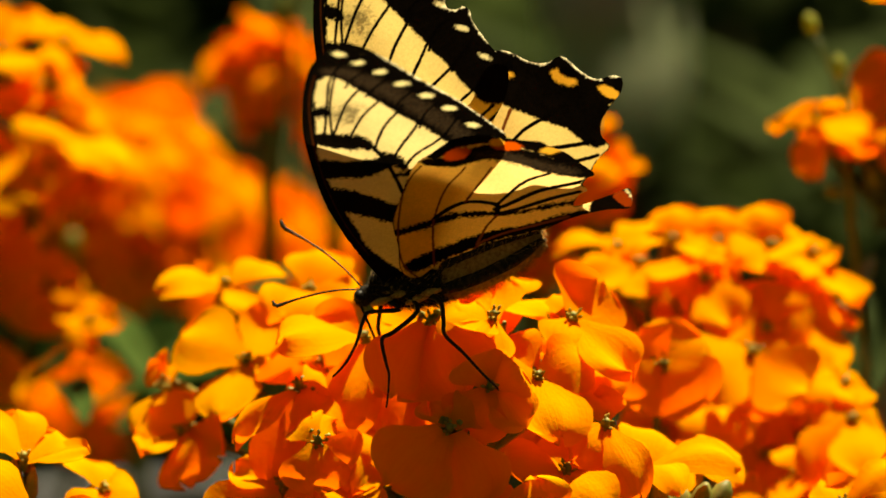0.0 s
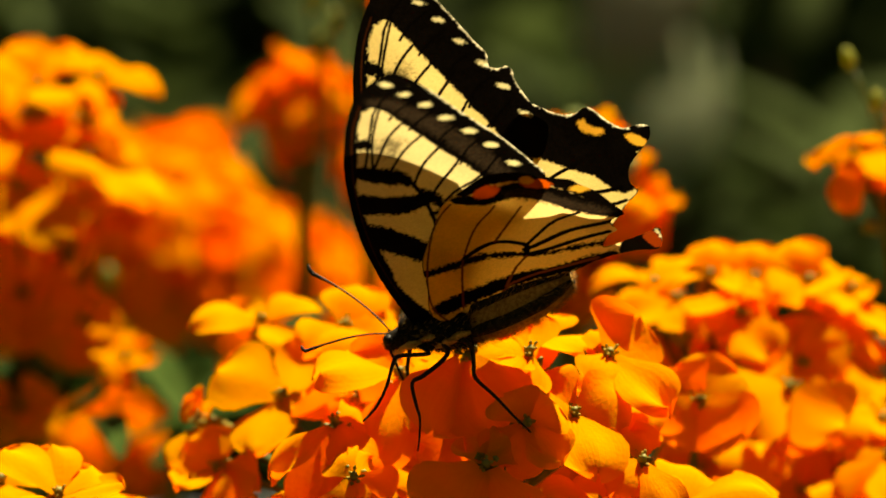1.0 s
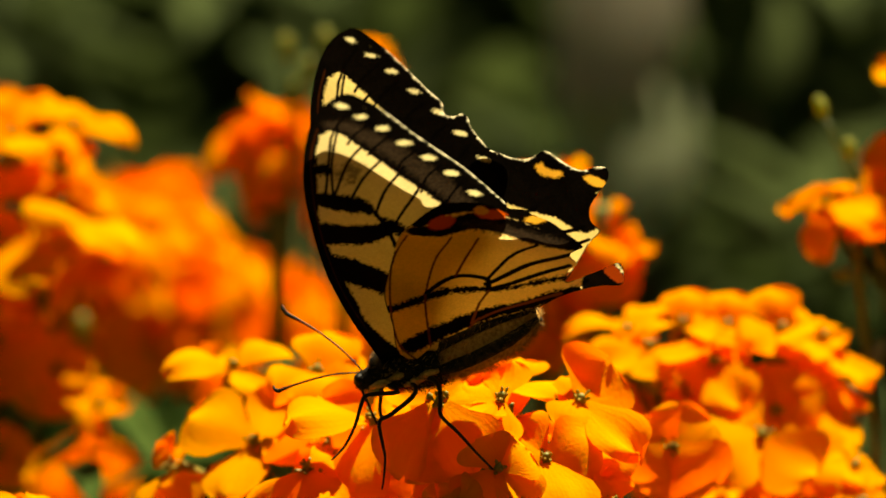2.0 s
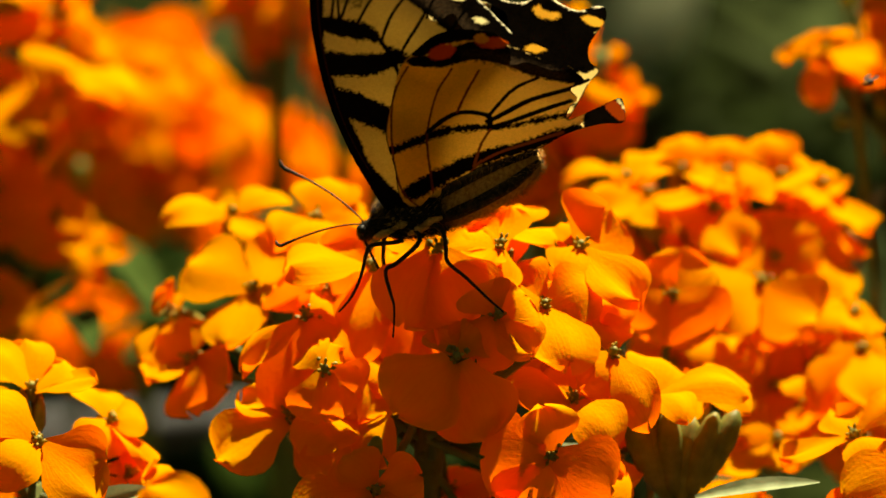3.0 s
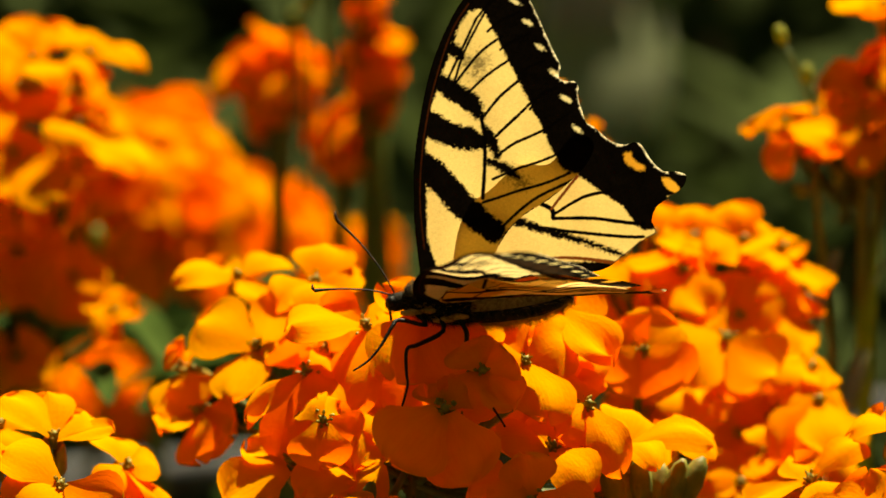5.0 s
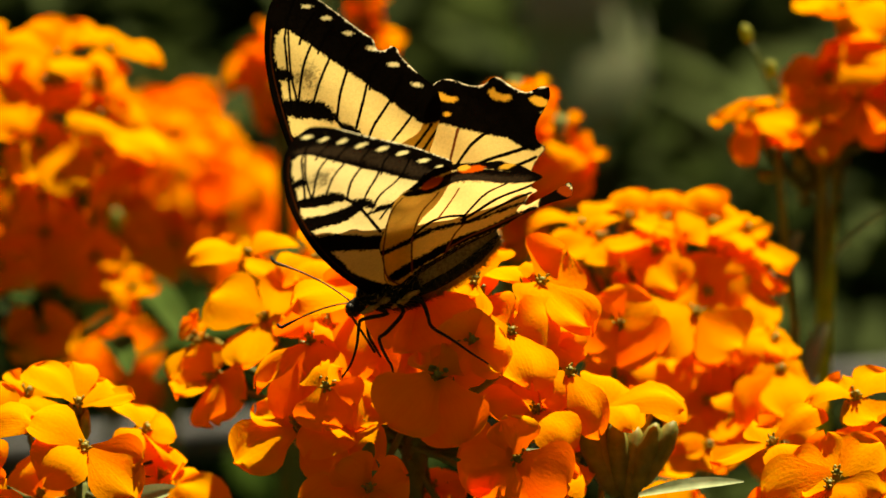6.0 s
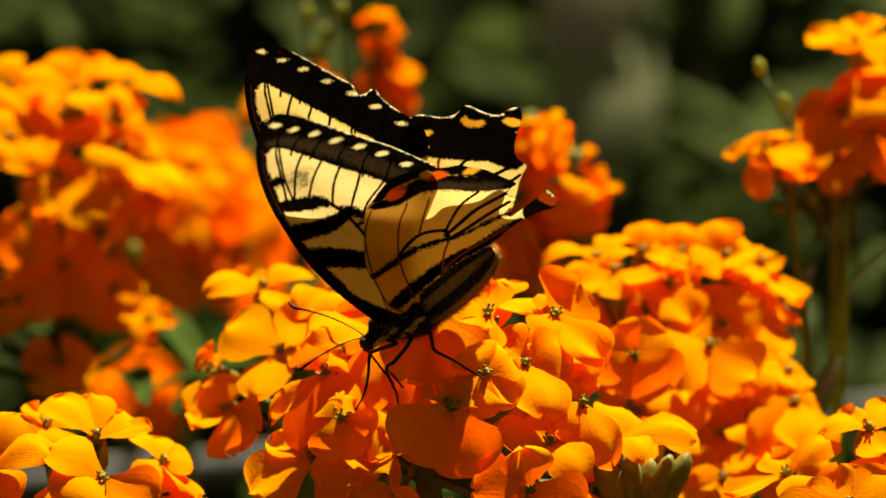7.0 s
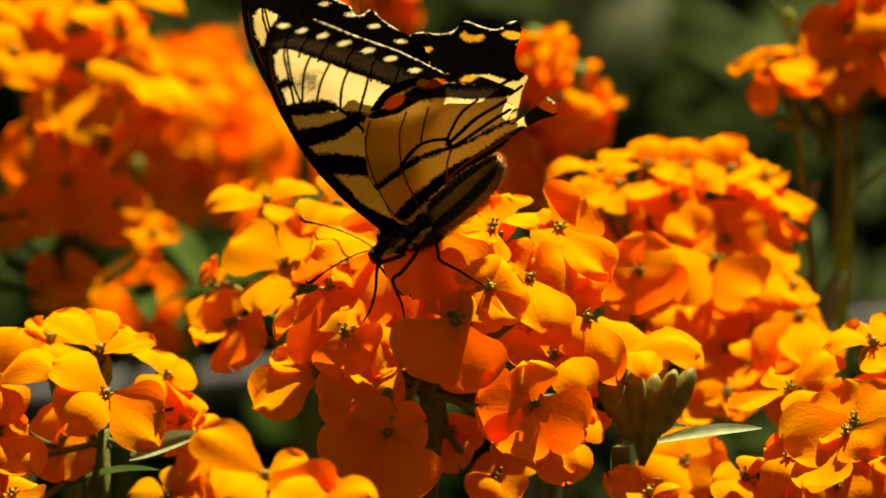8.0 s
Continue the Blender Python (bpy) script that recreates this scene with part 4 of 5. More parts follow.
bloom(main, (-19.2, -9.5, 4), (-0.25, 0.4, 0.85), (-28.5, -16.9, -1, 0.55), (-22.8, -24.1, 3, 1.2), (-14.7, -16.7, -2, 0.75), (-14.8, -8.2, 7, 0.7))
bloom(main, (-6.9, -16.9, 4), (0, 0.6, 0.7), (-11.3, -18.9, 1, 0.8), (-6.9, -21.1, -1, 0.6), (-8.5, -12.6, 8, 0.7), (-12.0, -24.1, -2, 0.9))
bloom(main, (-16.8, -16.9, -6), (0, 0.15, 0.95), (-18.0, -24.1, -6, 1.15), (-11.7, -20.5, -4, 0.9), (-14.0, -14.2, -1, 0.7), (-19.6, -14.2, -1, 0.7))
bloom(main, (1.7, -15.1, -24), (0, 0.12, 0.97), (-6.9, -23.5, -26, 1.5), (6.4, -26.7, -26, 1.45), (-0.9, -11.8, -15, 0.7), (5.8, -12.2, -15, 0.7))
bloom(main, (-0.9, 0.1, -5), (0, 0.2, 0.95), (-5.9, -11.4, -10, 1.5), (3.3, -12.2, -10, 1.45), (-7.7, 3.3, 2, 0.8), (5.0, 3.3, 2, 0.8))
bloom(main, (-1.7, -9.4, 0), (0, 0.1, 0.97), (-6.9, -15.7, 0, 1.1), (1.0, -15.7, 0, 1.1), (-7.7, -4.6, 1, 1.1), (5.0, -4.6, 1, 1))
bloom(main, (7.7, 0.1, -2), (0.1, 0.65, 0.7), (3.0, 3.2, 0, 0.8), (8.0, -6.2, -8, 0.75), (5.0, -3.0, -8, 0.6), (9.4, 5.1, 3, 0.8))
bloom(main, (9.6, 2.4, 8), (0.2, 0.75, 0.6), (16.1, 0.1, 3, 1.15), (10.4, 6.0, 13, 0.9), (4.2, 4.5, 11, 0.8), (7.4, -2.2, 2, 0.7))
cam.data.dof.focus_object = bloom(main, (7.4, -9.4, -18), (0.1, 0.2, 0.95), (3.4, -15.7, -19, 1.1), (11.4, -6.2, -16, 1), (12.6, -14.5, -20, 1), (4.6, -5.4, -16, 0.9))
bloom(main, (23.3, -14.8, -6), (0.3, 0.4, 0.85), (27.1, -26.5, -11, 0.75), (22.9, -21.5, -5, 0.95), (19.1, -19.7, -9, 0.8), (21.8, -9.4, -2, 0.85))
bloom(main, (21.3, -6.2, 4), (0.4, 0.5, 0.75), (24.7, -10.3, -1, 0.8), (17.7, -9.4, 4, 1), (24.9, -4.6, 8, 0.9), (19.3, -2.2, 9, 0.9))
bloom(main, (18.1, -21.5, -8), (0.1, 0.6, 0.75), (9.1, -20.5, -12, 1.05), (23.7, -28.4, -14, 0.95), (21.7, -19.7, -4, 0.8), (13.7, -17.3, -3, 0.7))
bloom(main, (14.9, -28.8, -24), (0, -0.12, 0.98), (4.9, -28.4, -23, 1.35), (14.1, -21.9, -25, 1.1), (24.5, -32.4, -22, 1.3), (11.0, -37.6, -21, 1.25))
bloom(main, (28.8, -21.5, 2), (0.15, 0.85, 0.45), (43.0, -21.5, 0, 0.8), (30.8, -16.5, 11, 1.1), (34.2, -24.9, -7, 0.7), (23.7, -17.3, 6, 0.9))
bloom(main, (36.0, -20.9, 12), (0.3, 0.8, 0.4), (42.3, -22.5, 8, 0.8), (40.7, -18.1, 17, 0.8), (32.8, -17.3, 19, 0.9), (31.2, -22.9, 7, 0.8))
bloom(main, (-21.3, -23.8, 2), (-0.3, 0.55, 0.7), (-32.6, -29.1, -1, 1.15), (-28.3, -20.1, 6, 0.9), (-14.4, -31.2, 2, 1.2), (-18.0, -19.7, 5, 0.8))
bloom(main, (-11.4, -23.6, 2), (-0.2, 0.5, 0.8), (-20.2, -28.9, -4, 1.15), (-8.2, -31.0, -6, 0.8), (-4.9, -21.0, 6, 0.7), (-13.4, -18.9, 9, 0.8))
bloom(main, (-35.1, -15.7, 30), (-0.7, 0.3, 0.6), (-39.8, -11.8, 33, 0.9), (-41.7, -18.1, 27, 0.9), (-35.5, -24.1, 26, 1.1), (-29.9, -19.7, 24, 1.15))
bloom(main, (-37.8, -9.4, 38), (-0.7, 0.4, 0.5), (-42.2, -15.7, 35, 0.9), (-34.7, -4.6, 43, 0.9), (-36.3, -15.7, 33, 1), (-39.4, -5.4, 42, 0.8))
bloom(main, (-9.6, -33.8, -16), (0, 0.1, 0.98), (-20.5, -40.0, -16, 1.45), (-4.7, -45.2, -17, 1.4), (-14.3, -29.1, -13, 1), (-3.0, -31.9, -14, 1))
bloom(main, (0.8, -34.2, 14), (0, 0.5, 0.8), (-4.1, -31.1, 17, 0.8), (6.3, -36.1, 11, 0.9), (1.3, -39.6, 9, 0.9), (2.2, -30.7, 18, 0.8))
bloom(main, (8.4, -41.3, 8), (0, 0.4, 0.85), (5.6, -44.2, 5, 0.8), (13.1, -36.6, 11, 1), (11.2, -46.1, 5, 1), (4.6, -39.4, 10, 0.7))
bloom(main, (19.8, -33.8, -6), (0.2, 0.2, 0.95), (22.1, -40.9, -11, 0.75), (25.4, -31.0, -4, 1.1), (18.8, -42.3, -6, 1.1), (15.0, -36.6, -5, 1))
bloom(main, (23.5, -29.0, 6), (0.2, 0.2, 0.95), (26.2, -33.8, 1, 0.6), (25.4, -23.4, 9, 0.9), (19.7, -26.2, 8, 0.9), (20.7, -34.7, 6, 1))
filling(main, (-1.9, -12, 22), (23, 12, 11), 16)
bud_on(main, -9.9, -28.4, -8, 0.0034, -11.6, -34.8, 0)
bud_on(main, -12.0, -31.6, -8, 0.0028, -10.9, -36.4, 0)

# ---- its neighbours ----
tall_head = head("tall orange wallflower head with many open blossoms", under(43.3, -36.4, 84), spot(42.5, -24.6, 86), 0.0022, 21)
bloom(tall_head, (25.7, 9.2, 76), (-0.15, 0.96, 0.25), (16.9, 9.7, 75, 0.9), (31.6, 11.9, 83, 0.9), (21.7, 5.5, 68, 0.9), (24.1, 10.9, 85, 0.8))
bloom(tall_head, (33.3, 10.3, 74), (0, 0.85, 0.5), (33.9, 15.7, 78, 0.8), (38.5, 12.4, 79, 0.8), (40.9, 7.4, 68, 0.9), (26.4, 9.8, 71, 0.8))
bloom(tall_head, (28.8, 7.1, 68), (-0.1, 0.85, 0.5), (20.4, 5.5, 63, 0.9), (24.9, 8.7, 74, 0.9), (36.9, 6.3, 63, 1.3), (32.0, 2.7, 61, 1.1))
bloom(tall_head, (39.5, 10.1, 76), (0.05, 0.7, 0.65), (39.9, 15.4, 79, 0.8), (36.4, 12.4, 81, 0.7), (43.1, 10.5, 80, 0.7), (39.9, 5.9, 72, 0.9))
bloom(tall_head, (47.1, 9.8, 74), (0.1, 0.7, 0.65), (44.9, 15.9, 77, 0.85), (42.7, 7.7, 69, 1), (51.8, 9.3, 69, 1), (48.8, 13.5, 79, 0.7))
bloom(tall_head, (52.6, 8.5, 78), (0.4, 0.8, 0.35), (59.8, 2.4, 72, 0.8), (56.3, 7.7, 77, 0.6), (48.7, 5.3, 71, 0.9), (50.7, 10.5, 85, 0.7))
bloom(tall_head, (55.8, 2.9, 82), (0.6, 0.5, 0.4), (58.0, -1.6, 79, 0.5), (59.6, 2.5, 81, 0.5), (53.0, 0.1, 79, 0.9), (54.6, 4.5, 86, 0.6))
bloom(tall_head, (37.7, 5.5, 68), (0.1, 0.5, 0.8), (41.4, -1.3, 62, 1.05), (34.0, 2.5, 68, 1), (36.0, 8.9, 72, 0.9), (41.5, 7.7, 72, 0.9))
bloom(tall_head, (46.4, -1.1, 68), (0, 0.15, 0.95), (41.5, 0.9, 69, 1.2), (47.5, 5.3, 70, 1.2), (52.2, -2.2, 68, 1.1), (44.3, -7.0, 67, 1.2))
bloom(tall_head, (51.8, 0.5, 72), (0.4, 0.4, 0.8), (56.4, -7.0, 65, 0.9), (49.5, -5.4, 72, 1.1), (48.7, 5.7, 75, 1), (55.0, 1.7, 75, 0.8))
bloom(tall_head, (44.5, -4.6, 54), (0, 0.35, 0.9), (34.8, -10.0, 50, 1.5), (52.2, -10.6, 48, 1.35), (47.5, -14.1, 55, 1.1), (40.7, -3.0, 58, 0.9))
bloom(tall_head, (32.0, -7.8, 64), (-0.3, 0.4, 0.85), (25.3, -12.2, 61, 1.1), (28.4, -5.3, 67, 0.7), (34.8, -4.6, 67, 0.8), (33.6, -14.1, 64, 1.1))
bloom(tall_head, (39.5, -12.2, 60), (0, 0.5, 0.85), (39.9, -18.8, 54, 1.1), (34.4, -15.7, 60, 1.1), (44.7, -15.7, 60, 1.1), (36.8, -9.4, 62, 0.9))
bloom(tall_head, (57.0, -9.4, 62), (0.4, 0.6, 0.6), (52.6, -12.6, 57, 0.8), (59.4, -12.6, 57, 0.8), (59.0, -7.8, 66, 0.8), (52.6, -7.8, 65, 0.9))
bloom(tall_head, (58.4, -14.4, 56), (0.15, 0.5, 0.85), (53.0, -23.8, 49, 1.3), (62.0, -23.8, 49, 1.25), (52.7, -14.8, 59, 1), (62.2, -13.9, 59, 0.9))
bloom(tall_head, (51.3, -21.5, 54), (0, 0.3, 0.9), (49.7, -17.7, 57, 0.8), (50.4, -26.2, 51, 0.7), (54.8, -27.6, 49, 0.7), (56.1, -21.5, 54, 0.9))
bloom(tall_head, (46.3, -18.9, 68), (0, 0.1, 0.98), (42.3, -26.1, 68, 1.4), (50.3, -24.5, 68, 1.3), (41.5, -14.1, 70, 1.2), (51.0, -14.1, 70, 1.2))
bloom(tall_head, (46.6, -27.1, 50), (0.1, 0.6, 0.75), (36.5, -30.9, 45, 1.2), (40.0, -25.2, 53, 1), (49.9, -30.9, 46, 1), (50.9, -25.2, 53, 0.9))
bloom(tall_head, (29.6, 0.9, 80), (0, 0.1, 0.98), (24.1, -3.0, 80, 1.3), (35.2, -3.0, 80, 1.3), (24.9, 4.1, 82, 1.2), (35.2, 4.1, 82, 1.2))
bloom(tall_head, (38.4, -2.2, 78), (0, 0.1, 0.98), (33.6, -7.8, 78, 1.2), (43.1, -7.8, 78, 1.2), (34.4, 1.7, 80, 1.1), (43.1, 2.5, 80, 1.1))
bloom(tall_head, (32.0, -15.7, 72), (0, 0.1, 0.98), (26.4, -20.5, 72, 1.3), (37.6, -20.5, 72, 1.3), (27.2, -11.8, 74, 1.2), (37.6, -11.0, 74, 1.2))
bloom(tall_head, (55.8, -16.5, 72), (0, 0.2, 0.95), (51.8, -22.1, 72, 1.2), (59.8, -22.1, 72, 1.2), (51.8, -12.6, 74, 1.1), (59.0, -12.6, 74, 1.1))
bloom(tall_head, (59.0, -26.8, 76), (0.1, 0.2, 0.95), (54.2, -31.6, 76, 1.2), (63.0, -31.6, 76, 1.2), (55.0, -22.9, 78, 1.1), (63.0, -22.9, 78, 1.1))
filling(tall_head, (43.7, -14.5, 94), (13, 7, 8), 12)
low = head("sunlit orange wallflower head with open blossoms", under(-57.5, -36.4, 8), spot(-58.3, -36.8, 10), 0.0024, 41)
bloom(low, (-57.2, -27.4, -10), (0.1, 0.5, 0.85), (-65.8, -21.5, -7, 1.2), (-64.7, -31.9, -15, 1.2), (-47.2, -29.3, -14, 0.95), (-48.6, -36.7, -16, 1.05))
bloom(low, (-58.0, -20.4, 4), (0, 0.8, 0.55), (-66.1, -13.9, 8, 1), (-59.2, -13.3, 11, 0.9), (-53.2, -16.3, 8, 0.9), (-48.5, -18.9, 1, 0.8))
bloom(low, (-75.3, -25.5, -4), (-0.1, 0.7, 0.65), (-70.3, -16.6, 1, 1.1), (-65.1, -24.2, -10, 0.85), (-80.5, -21.5, -2, 1), (-72.1, -31.0, -9, 0.9))
bloom(low, (-47.4, -24.5, 14), (0.5, 0.6, 0.5), (-43.1, -24.1, 13, 0.8), (-41.5, -30.5, 8, 0.9), (-50.4, -20.1, 19, 0.9), (-50.0, -28.6, 9, 0.9))
bloom(low, (-44.5, -32.3, 12), (0.4, 0.6, 0.6), (-47.5, -30.4, 15, 0.8), (-40.0, -33.8, 8, 0.9), (-43.6, -27.1, 17, 0.8), (-46.4, -36.6, 7, 0.9))
bloom(low, (-74.9, -33.8, -8), (-0.1, 0.5, 0.8), (-69.4, -40.9, -14, 1), (-79.6, -39.5, -12, 1), (-78.7, -29.1, -5, 1), (-70.1, -32.9, -7, 0.7))
bloom(low, (-64.4, -34.7, 8), (0, 0.2, 0.95), (-69.1, -40.4, 8, 1.1), (-58.7, -39.4, 8, 1.1), (-60.6, -30.9, 10, 1), (-69.1, -30.9, 10, 1))
bloom(low, (-73.0, -44.2, -6), (0.1, 0.5, 0.8), (-68.3, -46.1, -10, 0.9), (-74.9, -49.0, -11, 1), (-77.7, -41.4, -3, 0.9), (-72.0, -40.9, -2, 0.8))
bloom(low, (-66.2, -18.6, 16), (0, 0.85, 0.4), (-62.4, -16.7, 19, 0.9), (-71.9, -17.7, 19, 1), (-65.3, -23.4, 10, 1), (-67.2, -14.9, 22, 0.9))
leaf_on(low, -52.9, -37.6, 2, -42.2, -33.2, -8, 1, 0.9)
# the leaf's shaded part, put in as a second leaf of darker green
leaf_on(low, -63.5, -42.5, 6, -50.1, -36.2, 0, 0, 0.0, DARK_LEAVES)
east = head("sunlit orange wallflower head with a pale green leaf", under(67.9, -41.2, 8), spot(67.9, -42.6, 12), 0.0024, 42)
bloom(east, (68.2, -31.7, -10), (-0.05, 0.4, 0.9), (55.9, -36.2, -12, 1.35), (59.5, -31.0, -7, 1), (66.6, -24.8, -6, 1.05), (75.6, -26.2, -7, 1))
bloom(east, (67.1, -33.8, -12), (-0.1, 0.55, 0.8), (60.7, -43.5, -19, 1.25), (70.4, -38.1, -16, 0.9), (75.6, -35.7, -16, 0.9), (63.3, -32.9, -10, 0.9))
bloom(east, (57.6, -26.7, 2), (-0.2, 0.7, 0.6), (47.0, -29.6, -1, 0.6), (67.0, -22.0, 6, 0.6), (61.4, -31.0, -3, 0.8), (54.7, -22.4, 7, 0.7))
bloom(east, (71.2, -19.1, 8), (0.1, 0.7, 0.6), (63.4, -18.2, 9, 0.8), (68.8, -15.8, 14, 0.9), (76.4, -14.9, 13, 1), (74.6, -23.4, 3, 1))
bloom(east, (57.6, -37.4, -4), (-0.3, 0.5, 0.75), (53.3, -35.9, -3, 0.6), (61.4, -41.4, -4, 1), (54.8, -42.3, -7, 0.7), (59.5, -32.8, -1, 0.8))
bloom(east, (50.0, -41.3, 4), (-0.2, 0.5, 0.8), (46.2, -46.1, -1, 0.8), (52.3, -37.5, 7, 0.8), (44.3, -41.3, 5, 0.9), (54.7, -46.1, 0, 0.9))
bloom(east, (65.1, -42.3, -2), (0, 0.15, 0.95), (59.5, -46.1, -2, 1.2), (70.8, -45.1, -2, 1.2), (62.3, -38.5, 0, 1.1), (70.8, -39.5, 0, 1.1))
bloom(east, (71.7, -29.0, 4), (0.2, 0.2, 0.9), (67.0, -33.8, 4, 1.1), (76.5, -34.7, 4, 1.1), (67.9, -24.3, 7, 1), (76.4, -25.3, 7, 1))
filling(east, (68.5, -41, 16), (12, 6, 7), 8)
leaf_on(east, 35.2, -35.0, -10, 52.1, -31.3, -14, 2, 0.5)
south = head("sunlit orange wallflower head low in the bed", under(-28.9, -52.3, -54), spot(-28.9, -56.5, -50), 0.0024, 43)
bloom(south, (-30.5, -41.6, -64), (-0.1, 0.7, 0.7), (-38.0, -46.4, -70, 1.2), (-42.9, -34.0, -61, 1), (-23.4, -38.2, -61, 0.65), (-18.7, -44.5, -69, 1.3))
bloom(south, (-37.7, -38.7, -60), (-0.2, 0.2, 0.9), (-43.8, -43.3, -60, 1.2), (-32.9, -35.4, -58, 1), (-33.4, -42.5, -60, 0.9), (-42.4, -34.4, -58, 0.8))
bloom(south, (-22.0, -46.8, -70), (0.1, 0.7, 0.7), (-28.7, -42.5, -67, 1.1), (-18.2, -41.6, -66, 1.1), (-12.0, -46.4, -73, 1), (-22.0, -54.0, -76, 1.1))
bloom(south, (-46.7, -44.9, -60), (-0.3, 0.7, 0.6), (-53.2, -44.4, -59, 0.6), (-42.9, -38.7, -56, 1), (-41.0, -46.3, -64, 1), (-46.7, -51.1, -66, 1))
bloom(south, (-32.5, -51.1, -72), (0, 0.6, 0.8), (-40.1, -49.2, -70, 1.1), (-25.8, -49.2, -70, 1.1), (-37.2, -56.9, -77, 1.1), (-27.7, -56.9, -77, 1.1))
bloom(south, (-14.4, -54.5, -72), (0.2, 0.6, 0.75), (-20.1, -51.1, -70, 1.1), (-8.7, -50.2, -70, 1.1), (-18.2, -60.7, -77, 1.1), (-7.7, -58.8, -77, 1.1))
bloom(south, (-45.8, -54.9, -66), (-0.2, 0.6, 0.75), (-51.5, -52.0, -64, 1.1), (-41.0, -51.1, -64, 1.1), (-49.6, -61.6, -71, 1.1), (-40.1, -60.6, -71, 1.1))
filling(south, (-28.9, -53, -48), (14, 6, 7), 8)
side = head("small orange wallflower head with green buds", under(30.6, -48.3, 4), spot(29.0, -39.8, 8), 0.0020, 44)
bloom(side, (33.9, -44.2, -6), (-0.1, 0.7, 0.65), (27.1, -40.7, -3, 0.8), (36.3, -41.4, -3, 0.8), (31.1, -49.0, -11, 1), (39.6, -48.0, -10, 1))
bloom(side, (39.5, -38.4, 34), (0, 0.3, 0.9), (33.4, -42.2, 30, 1.2), (45.3, -43.1, 30, 1.2), (34.9, -34.7, 38, 1.0), (45.3, -34.6, 38, 1.0))
bloom(side, (32.0, -6.3, 30), (0, 0.1, 0.98), (27.2, -12.0, 30, 1.2), (37.6, -12.0, 30, 1.2), (28.2, -1.6, 32, 1.1), (37.6, -2.6, 32, 1.1))
for x in ((28.1, -28.5), (29.8, -29.4), (31.8, -28.5), (34.0, -29.4), (36.2, -28.5), (38.4, -27.9)):
    bud_on(side, x[0], x[1], 2 + 0.3 * (x[0] % 5), 0.0060, 32.6, -38.8, 4)
# blurred ones behind
back = head("orange wallflower head with sunlit upper blossoms, behind the others", under(-62.0, -12.0, 140), spot(-62.0, -8.0, 140), 0.0018, 31)
bloom(back, (-61.0, 37.3, 130), (0, 0.8, 0.55), (-65.7, 42.7, 135, 0.95), (-55.9, 43.1, 135, 0.95), (-70.9, 38.0, 130, 0.95), (-57.3, 34.5, 124, 1))
bloom(back, (-52.6, 38.0, 129), (0.2, 0.85, 0.45), (-48.4, 39.9, 133, 0.7), (-44.4, 36.5, 125, 0.7), (-52.6, 34.5, 123, 0.9), (-57.3, 40.5, 134, 0.8))
bloom(back, (-54.0, 27.4, 123), (0.1, 0.75, 0.6), (-44.2, 21.3, 116, 1.2), (-55.9, 24.0, 117, 1), (-59.2, 29.8, 127, 0.9), (-51.2, 30.7, 129, 0.8))
bloom(back, (-63.9, 23.2, 123), (0, 0.65, 0.7), (-56.2, 15.3, 116, 1.2), (-68.1, 17.6, 118, 1), (-69.0, 27.0, 127, 1), (-60.1, 26.0, 127, 0.9))
bloom(back, (-71.8, 29.3, 125), (-0.1, 0.7, 0.65), (-66.5, 31.2, 129, 0.9), (-67.2, 23.7, 119, 1), (-76.1, 26.0, 121, 1), (-74.2, 34.5, 130, 1))
bloom(back, (-62.9, 8.7, 131), (0, 0.1, 0.98), (-69.5, 11.5, 131, 1.3), (-57.3, 13.4, 133, 1.3), (-56.8, 2.6, 130, 1.3), (-67.1, 1.2, 130, 1.3))
bloom(back, (-54.5, 4.5, 131), (0, 0.15, 0.95), (-50.9, 7.7, 133, 1), (-59.2, 5.4, 131, 1.1), (-51.7, -1.2, 130, 1.1), (-57.3, -2.1, 130, 1.1))
bloom(back, (-48.9, -1.0, 125), (0.3, 0.5, 0.75), (-45.4, -1.6, 121, 0.8), (-52.1, 1.6, 128, 0.8), (-50.6, -5.1, 120, 0.8), (-46.5, 2.4, 129, 0.6))
bloom(back, (-70.4, 2.4, 125), (-0.1, 0.5, 0.8), (-65.0, -0.2, 120, 1), (-74.2, -2.6, 121, 1), (-66.7, 5.4, 128, 0.9), (-73.2, 6.8, 128, 1))
bloom(back, (-63.4, -7.7, 125), (0, 0.4, 0.85), (-69.5, -6.3, 126, 0.9), (-58.7, -4.9, 128, 0.9), (-58.7, -11.7, 120, 0.9), (-67.2, -12.4, 121, 0.9))
bloom(back, (-67.6, 13.8, 137), (0, 0.1, 0.98), (-71.3, 17.6, 139, 1.2), (-62.4, 16.6, 139, 1.2), (-73.2, 9.1, 136, 1.2), (-62.9, 9.1, 136, 1.2))
bloom(back, (-59.1, 18.5, 139), (0, 0.1, 0.98), (-63.8, 21.3, 141, 1.2), (-53.5, 20.4, 141, 1.1), (-62.9, 12.9, 138, 1.2), (-54.0, 12.9, 138, 1.1))
bloom(back, (-63.2, 33.4, 134), (0, 0.5, 0.8), (-67.8, 35.6, 137, 1.0), (-58.6, 35.2, 137, 0.9), (-59.4, 28.8, 130, 1.1), (-67.0, 28.4, 130, 1.0))
bloom(back, (-55.4, 32.6, 136), (0.2, 0.4, 0.85), (-59.6, 35.0, 139, 0.9), (-50.4, 34.6, 139, 0.9), (-50.8, 28.6, 132, 1.0), (-58.4, 27.6, 132, 1.0))
bloom(back, (-71.6, 37.8, 136), (-0.1, 0.7, 0.6), (-76.4, 36.2, 133, 1.0), (-66.6, 39.6, 140, 0.9), (-68.4, 33.2, 131, 1.0), (-73.6, 42.6, 142, 0.8))
